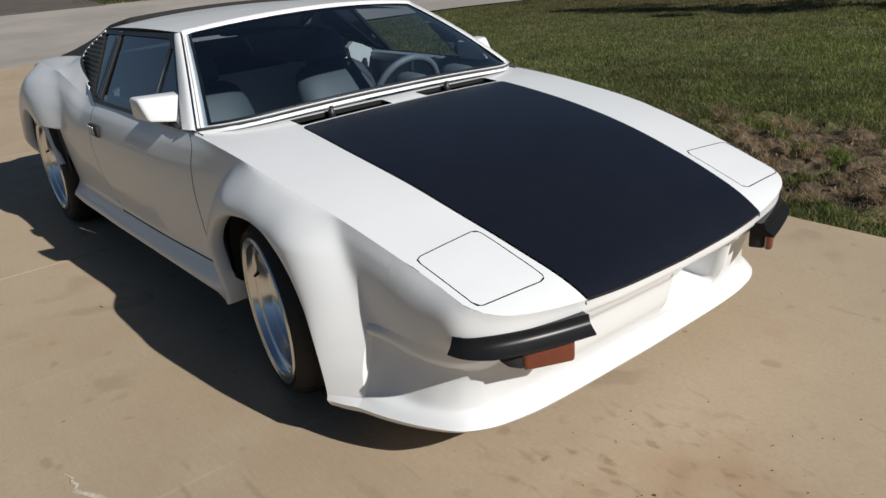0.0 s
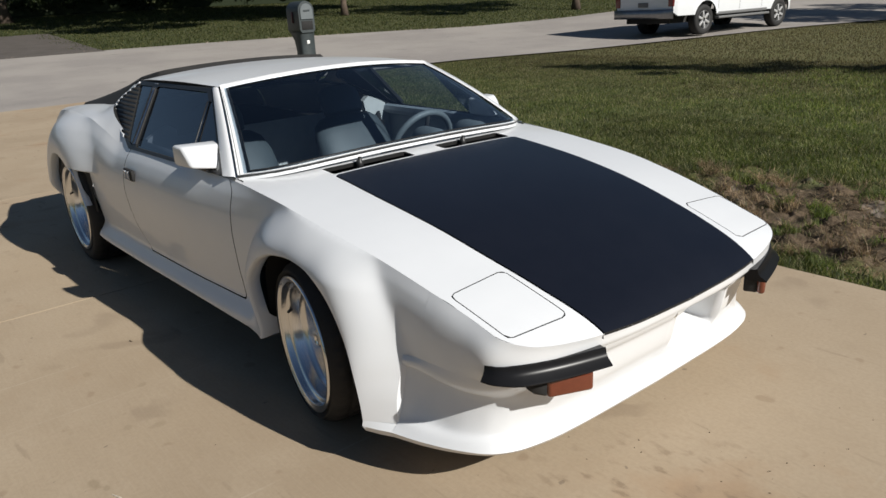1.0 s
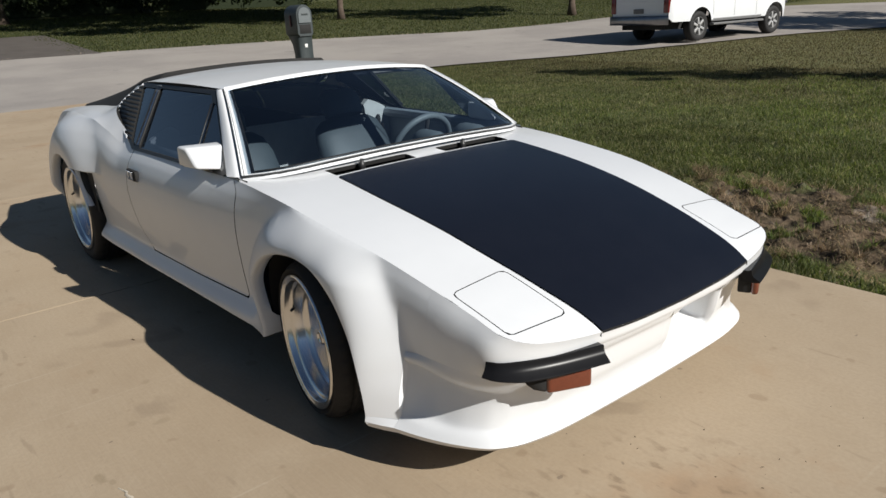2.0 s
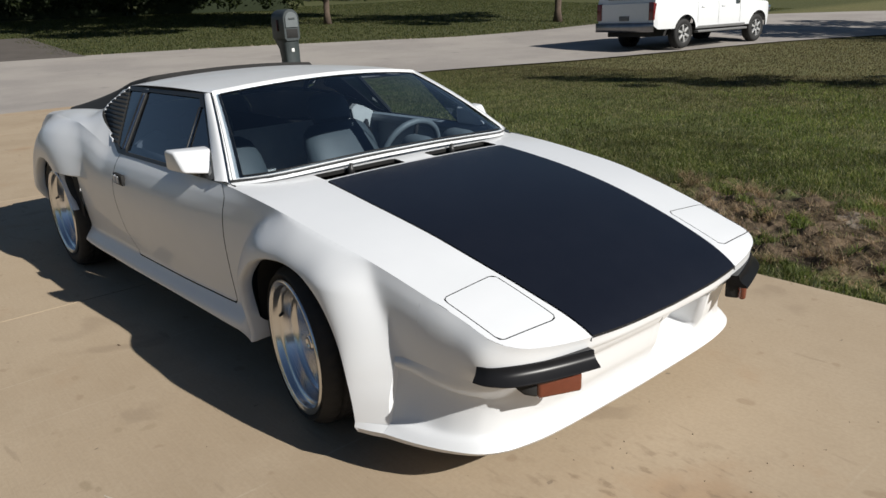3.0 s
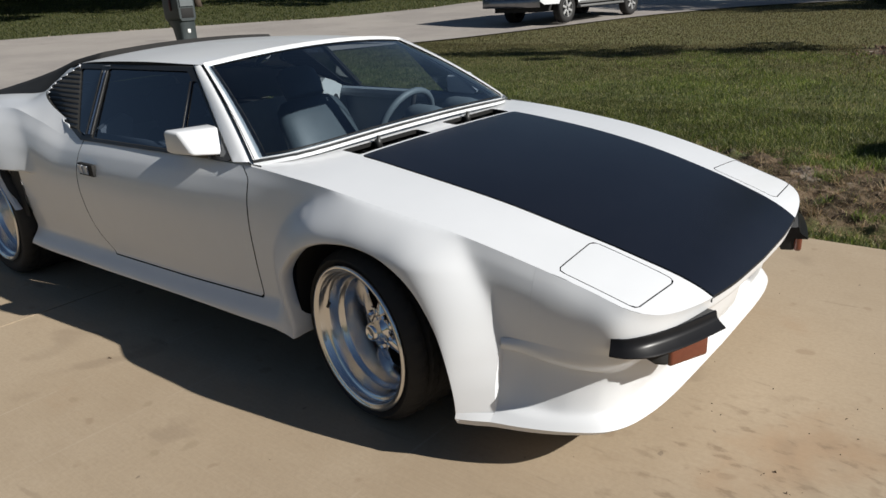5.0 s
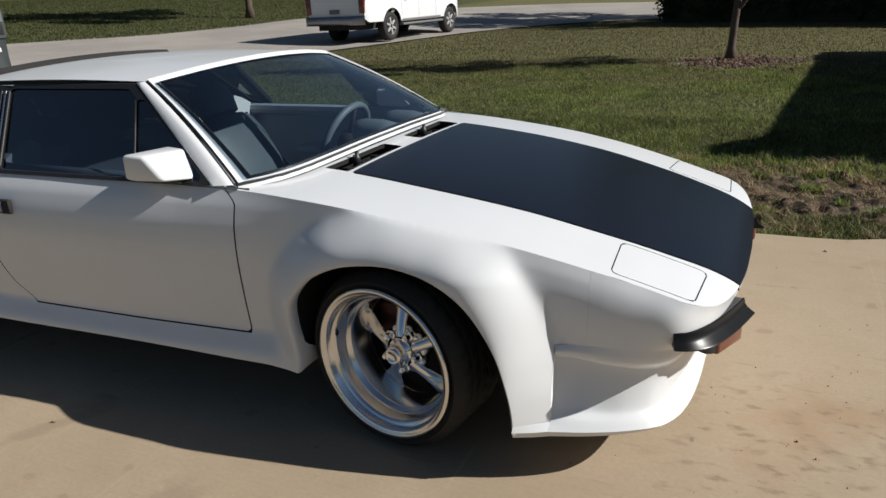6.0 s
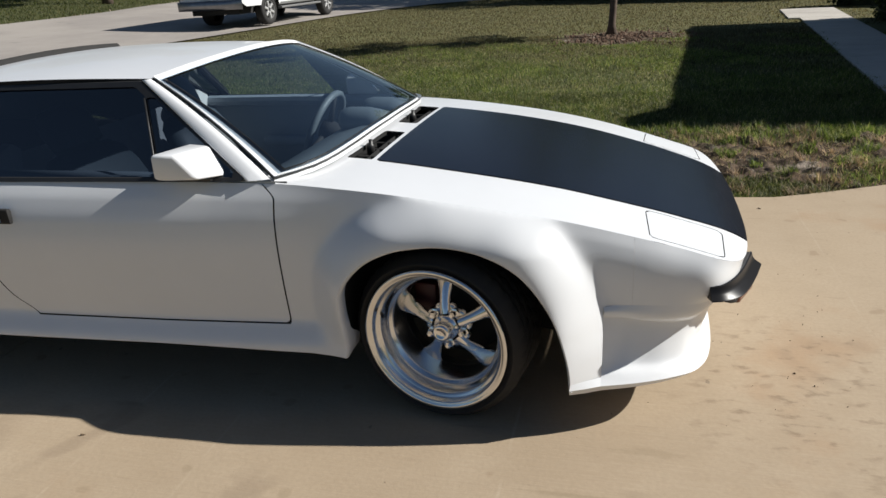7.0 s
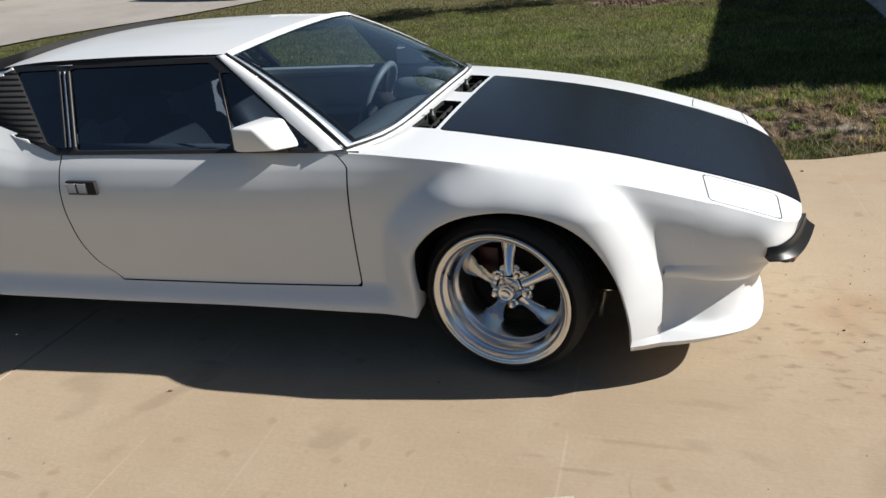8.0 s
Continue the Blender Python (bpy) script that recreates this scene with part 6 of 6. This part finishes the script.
shrub_row("far_shade_shrubs", "dark shrub rows standing in for far shaded grass and woods", "shrubs", (-47, 15, 0), (-42.5, 23, 0), 4.0, 1.6, 0.16, 240)
shrub_row("low_shrubs", "low dark shrubs against the house wall", "shrubs", (4.6, 6.2, 0), (4.95, 12.6, 0), 0.8, 0.5, 0.05, 200)
shrub_row("low_shrubs", "low dark shrubs beyond the end of the garden walk", "shrubs", (4.9, 15.9, 0), (7.0, 14.9, 0), 0.75, 0.5, 0.05, 200)

# crumbled pale edge along the far side of the street
random.seed(5)
fringe = []
for _ in range(1100):
    y_ = random.uniform(-4, 34)
    if math.sin(1.3 * y_) + math.sin(3.1 * y_ + 1) + random.gauss(0, 0.8) > 0:
        fringe.append((float(road_far(y_)) + random.gauss(0.0, 0.16), y_, random.uniform(0.012, 0.042)))
crumbs("edge_rubble", fringe, material("pale_rubble", (0.33, 0.28, 0.22), 0.9, second=(0.24, 0.19, 0.14), scale=12), "crumbled pale concrete along the grass verge", "rubble")

# ---- house whose shadow lies on the lawn ----
STUCCO = material("house_stucco", (0.52, 0.46, 0.38), 0.9, second=(0.47, 0.41, 0.34), scale=3, detail=9, bump=0.5, bump_scale=70)
SHINGLE = material("roof_shingle", (0.10, 0.085, 0.075), 0.9, second=(0.15, 0.13, 0.11), scale=14, bump=0.6, bump_scale=30)
house = thing("house", "single-storey stucco house with a shingled hip roof", "house")
bm = bmesh.new()
box(bm, 5.2, 14, 5.5, 12.8, 0.0, 2.55)
part("wall", bm, STUCCO, house)
bm = bmesh.new()
z0 = 2.50
rows = [[(4.44, 4.5, z), (14.5, 4.5, z), (14.5, 13.32, z), (5.5, 13.32, z), (4.82, 5.25, z), (4.42, 4.95, z)] for z in (z0, z0 + 0.16)]
rows.append([(9.2, 8.6, z0 + 1.25), (11.6, 8.6, z0 + 1.25), (11.6, 10.2, z0 + 1.25), (9.4, 10.2, z0 + 1.25), (9.25, 9.2, z0 + 1.25), (9.2, 8.8, z0 + 1.25)])
vs = loft(bm, rows, close=True)
bm.faces.new(vs[0][::-1])
bm.faces.new(vs[-1])
part("roof", bm, SHINGLE, house, smooth=False)
# Garage out of view, added ahead of the car to bounce light back.
garage = thing("garage", "unseen stucco garage wing with a white panelled door, added", "garage")
bm = bmesh.new()
box(bm, 8.0, 14.0, -6.0, 1.8, 0.0, 2.6)
part("wall", bm, STUCCO, garage)
bm = bmesh.new()
for k in range(4):
    for j in range(8):
        box(bm, 7.955, 8.0, -5.0 + 0.625 * j + 0.02, -5.0 + 0.625 * (j + 1) - 0.02, 0.05 + 0.53 * k, 0.05 + 0.53 * (k + 1) - 0.02, 0.01, 1)
part("door", bm, WHITE, garage)

# front walk
walk_path = thing("front_walk", "pale concrete garden walk in house shade", "walkway", kind="structure")
for k in range(10):
    bm = bmesh.new()
    y0 = 4.3 + 1.09 * k
    Sheet(np.linspace(0, 1, 4), np.linspace(y0 + 0.008, y0 + 1.082, 4)).into(bm, lambda u, y: (2.82 + 0.09 * (y - 4.5) + 0.86 * u - (0.2 * (1 - u) if k > 7 else 0), y, land(3.0, y) - 0.035), edge=(0, 0, -0.1))
    part("slab", bm, PALE_CONCRETE, walk_path)

# ---- mailbox ----
POST = material("mailbox_plastic", (0.028, 0.036, 0.038), 0.5, second=(0.042, 0.052, 0.054), scale=16, bump=0.1, bump_scale=120)
mx, my = -8.05, 3.72
mailbox = thing("mailbox", "dark grey-green plastic mailbox on a moulded post", "mailbox", at=pose(mx, my, float(land(mx, my)) - 0.06, 0, 0, -5))
bm = bmesh.new()
rows = []
for z, w, d, off in ((0, 0.12, 0.13, 0.10), (0.55, 0.115, 0.12, 0.10), (0.80, 0.11, 0.11, 0.10), (0.95, 0.115, 0.13, 0.08), (1.07, 0.12, 0.20, 0.02)):
    rows.append([(off + d * sx, w * sy, z) for sx, sy in ((1, -0.8), (1, 0.8), (0.8, 1), (-0.8, 1), (-1, 0.8), (-1, -0.8), (-0.8, -1), (0.8, -1))])
loft(bm, rows, close=True)
part("post", bm, POST, mailbox)
bm = bmesh.new()
rows = []
for x, k_ in ((-0.215, 0.86), (-0.20, 0.95), (-0.17, 1.0), (0.215, 1.0), (0.235, 0.97), (0.24, 0.92)):
    rows.append([(x, 0.128 * k_ * math.cos(a), 1.37 + k_ * 0.135 * math.sin(a)) for a in np.linspace(0, math.pi, 15)] + [(x, -0.128 * k_, 1.10), (x, -0.10 * k_, 1.06), (x, 0.10 * k_, 1.06), (x, 0.128 * k_, 1.10)])
vs = loft(bm, rows, close=True)
bm.faces.new(vs[0][::-1])
bm.faces.new(vs[-1])
bmesh.ops.recalc_face_normals(bm, faces=bm.faces)
part("box", bm, POST, mailbox)
bm = bmesh.new()
rows = [[(x, k_ * 0.098 * math.cos(a), 1.36 + k_ * 0.105 * math.sin(a)) for a in np.linspace(0, math.pi, 13)] + [(x, -0.098 * k_, 1.25), (x, 0.098 * k_, 1.25)] for x, k_ in ((0.236, 1.0), (0.252, 1.0), (0.257, 0.95))]
vs = loft(bm, rows, close=True)
bm.faces.new(vs[-1])
bmesh.ops.recalc_face_normals(bm, faces=bm.faces)
door_o = part("door", bm, material("mailbox_door", (0.115, 0.13, 0.135), 0.4, second=(0.14, 0.155, 0.16), scale=16), mailbox, "paler grey mailbox door")
bm = bmesh.new()
box(bm, 0.255, 0.262, -0.05, 0.05, 1.355, 1.385, 0.002)
part("name_bar", bm, POST, door_o)
bm = bmesh.new()
box(bm, 0.236, 0.246, -0.088, 0.088, 1.10, 1.225, 0.004)
part("paper_slot", bm, DARK, mailbox)
bm = bmesh.new()
box(bm, 0.205, 0.216, -0.022, 0.022, 0.90, 0.95, 0.003)
part("plate", bm, material("plate_white", (0.7, 0.7, 0.68), 0.5), mailbox)
bm = bmesh.new()
box(bm, 0.02, 0.06, -0.15, -0.127, 1.20, 1.36, 0.004)
part("flag", bm, material("flag_red", (0.07, 0.022, 0.022), 0.5), mailbox)


# ---- the parked utility vehicle ----
SUV_GLASS = material("dark_window", (0.012, 0.014, 0.016), 0.06, spec=0.6)
RED_LENS = material("red_lens", (0.13, 0.012, 0.012), 0.2, coat=0.4)
SUV_ALLOY = material("painted_alloy", (0.50, 0.50, 0.50), 0.4, 0.4, second=(0.44, 0.44, 0.44), scale=20)
GREYPL = material("grey_cladding", (0.12, 0.12, 0.12), 0.6, second=(0.15, 0.15, 0.15), scale=12)


def suv():
    """Rear axle at the origin, nose to +x, right flank to -y."""
    v = thing("suv", "white full-size sport utility vehicle parked along the street", "car", at=pose(-10.42, 16.85, float(land(-10.4, 16.9)) - 0.025, 0, 0, 85))
    W = 1.01
    prof_low = smooth_curve((-1.27, 0.66), (-1.1, 0.56), (3.2, 0.52), (4.1, 0.46), (4.33, 0.58))
    belt = smooth_curve((-1.27, 1.24), (0, 1.26), (2.5, 1.25), (2.85, 1.22), (4.05, 1.14), (4.33, 1.0))
    half = smooth_curve((-1.27, 0.96), (-1.12, W), (3.66, W), (4.15, 0.92), (4.35, 0.78))
    flank_s = Sheet(np.linspace(-1.27, 4.35, 150), np.linspace(0.40, 1.28, 40))
    flank_s.keep(lambda x, z: belt(x) - z).keep(lambda x, z: z - prof_low(x))
    for cx in (0.0, 3.48):
        flank_s.keep(lambda x, z: np.hypot(x - cx, (z - 0.42)) - 0.48)
    def bend(x, z):
        y = half(x) + 0.03 * np.sin(np.clip((z - 0.4) / 0.85, 0, 1) * math.pi)
        for cx in (0.0, 3.48):
            y = y + 0.035 * step(0.62, 0.49, np.hypot(x - cx, z - 0.42))
        return x, -y, z
    body_s = bmesh.new()
    flank_s.into(body_s, bend, edge=(0, 0.05, 0))
    add_mirror(body_s)
    bon = Sheet(np.linspace(2.6, 4.35, 16), np.linspace(-1, 1, 16))
    bon.into(body_s, lambda x, t: (x, t * half(x), belt(x) + 0.05 * (1 - t**4)))
    rows = [[(-1.27 - 0.02 * (1 - t * t), t * 0.96, z) for t in np.linspace(-1, 1, 12)] for z in (0.66, 0.8, 1.0, 1.24)]
    loft(body_s, rows, flip=True)
    rows = [[(4.35 + 0.06 * (1 - t * t), t * 0.78, z) for t in np.linspace(-1, 1, 12)] for z in (0.58, 0.78, 1.02)]
    loft(body_s, rows)
    part("body", body_s, WHITE, v)
    bm = bmesh.new()
    sec = [(1.01, 1.23), (0.995, 1.32), (0.90, 1.72), (0.86, 1.80), (0.74, 1.86), (0.3, 1.885), (0, 1.89)]
    fr = smooth_curve((1.19, 2.98), (1.8, 2.30), (1.9, 2.05))
    rr = smooth_curve((1.19, -1.26), (1.8, -1.14), (1.9, -1.04))
    rows = []
    for t in np.linspace(0, 1, 16):
        rows.append([(float(rr(z)) + (float(fr(z)) - float(rr(z))) * t, -y, z) for y, z in sec] + [(float(rr(z)) + (float(fr(z)) - float(rr(z))) * t, y, z) for y, z in sec[::-1][1:]])
    vs = loft(bm, rows)
    bm.faces.new(vs[0])
    bm.faces.new(vs[-1][::-1])
    bmesh.ops.recalc_face_normals(bm, faces=bm.faces)
    part("cabin", bm, WHITE, v)
    for s in (-1, 1):
        for x0, x1 in ((-1.02, 0.36), (0.52, 1.46), (1.56, 2.38)):
            bm = bmesh.new()
            loft(bm, [[(x0 + 0.06, s * (0.995 + 0.006), 1.33), (x1, s * 1.001, 1.33)], [(x0 + 0.12, s * 0.918, 1.68), (x1 - (0.12 if x1 > 2 else 0.02), s * 0.918, 1.68)]], flip=s > 0)
            part("side_window", bm, SUV_GLASS, v)
        for x0 in (0.72, 1.66):
            bm = bmesh.new()
            box(bm, x0, x0 + 0.16, s * 1.04 - 0.012, s * 1.04 + 0.018, 1.06, 1.11, 0.008)
            part("door_handle", bm, WHITE, v)
        for xs in (0.56, 1.52, 2.56):
            bm = bmesh.new()
            loft(bm, [[(xs + dx, s * (float(half(xs)) + 0.0325 * math.sin((z - 0.4) / 0.85 * math.pi)), z) for z in np.linspace(0.60, 1.22, 8)] for dx in (-0.005, 0.005)], flip=s > 0)
            part("door_seam", bm, GAP, v)
        bm = bmesh.new()
        box(bm, 0.50, 2.86, s * 1.03 - 0.09, s * 1.03 + 0.06, 0.40, 0.46, 0.02)
        box(bm, 0.50, 2.86, s * 1.01 - 0.02, s * 1.01 + 0.012, 0.50, 0.58, 0.01)
        part("running_board", bm, GREYPL, v)
        bm = bmesh.new()
        box(bm, -1.295, -1.16, s * 0.915 - 0.085, s * 0.915 + 0.09, 0.80, 1.26, 0.02)
        part("tail_lamp", bm, RED_LENS, v, "red tail lamp")
        bm = bmesh.new()
        box(bm, 4.20, 4.37, s * 0.76 - 0.14, s * 0.76 + 0.14, 0.84, 1.03, 0.02)
        part("head_lamp", bm, STEEL, v)
        bm = bmesh.new()
        box(bm, 2.40, 2.60, s * 1.12 - 0.11, s * 1.12 + 0.11, 1.24, 1.42, 0.03, 3)
        part("wing_mirror", bm, GREYPL, v)
        for cx in (0.0, 3.48):
            root = new("wheel")
            root.parent = v
            root.matrix_basis = pose(cx, s * 0.89, 0.40, 0, 0, 0 if s < 0 else 180)
            bm = bmesh.new()
            lathe(bm, [(0.25, -0.12), (0.28, -0.135), (0.35, -0.135), (0.390, -0.11), (0.40, -0.06), (0.40, 0.08), (0.37, 0.12), (0.25, 0.12)], 40)
            part("tyre", bm, TYRE, root)
            bm = bmesh.new()
            lathe(bm, [(0.25, -0.125), (0.245, -0.135), (0.225, -0.12), (0.215, -0.05), (0.07, -0.045), (0.065, -0.085), (0.001, -0.09)], 36)
            # Dish colour kept dark to stand for shade behind the bright spokes.
            rim = part("rim", bm, material("suv_rim_shade", (0.08, 0.08, 0.08), 0.6), root)
            for k in range(6):
                bm = bmesh.new()
                box(bm, 0.05, 0.238, -0.128, -0.06, -0.033, 0.033, 0.012)
                bmesh.ops.transform(bm, matrix=Matrix.Rotation(radians(60 * k + 20), 4, "Y"), verts=bm.verts)
                part("spoke", bm, SUV_ALLOY, rim)
    bm = bmesh.new()
    rows = [[(-1.31 - 0.10 * (1 - t**4) * k, t * 1.03, z) for t in np.linspace(-1, 1, 14)] for z, k in ((0.50, 0.4), (0.54, 1.0), (0.70, 1.0), (0.74, 0.5), (0.74, -0.6))]
    loft(bm, rows, flip=True)
    # Chrome colour lowered to paint in the shade on the rear end.
    part("rear_bumper", bm, material("shade_dark_chrome", (0.30, 0.30, 0.31), 0.32, 1.0, second=(0.22, 0.22, 0.23), scale=9), v, "chrome rear bumper, darkened for shade")
    bm = bmesh.new()
    loft(bm, [[(-1.262, -0.62, 1.36), (-1.262, 0.62, 1.36)], [(-1.185, -0.60, 1.68), (-1.185, 0.60, 1.68)]], flip=True)
    part("rear_window", bm, SUV_GLASS, v)
    bm = bmesh.new()
    box(bm, -1.315, -1.285, -0.17, 0.17, 0.80, 0.92, 0.01)
    part("number_plate", bm, GREYPL, v)
    bm = bmesh.new()
    box(bm, -1.1, 4.0, -0.75, 0.75, 0.36, 0.58)
    part("underbody", bm, DARK, v)
    return v


suv()
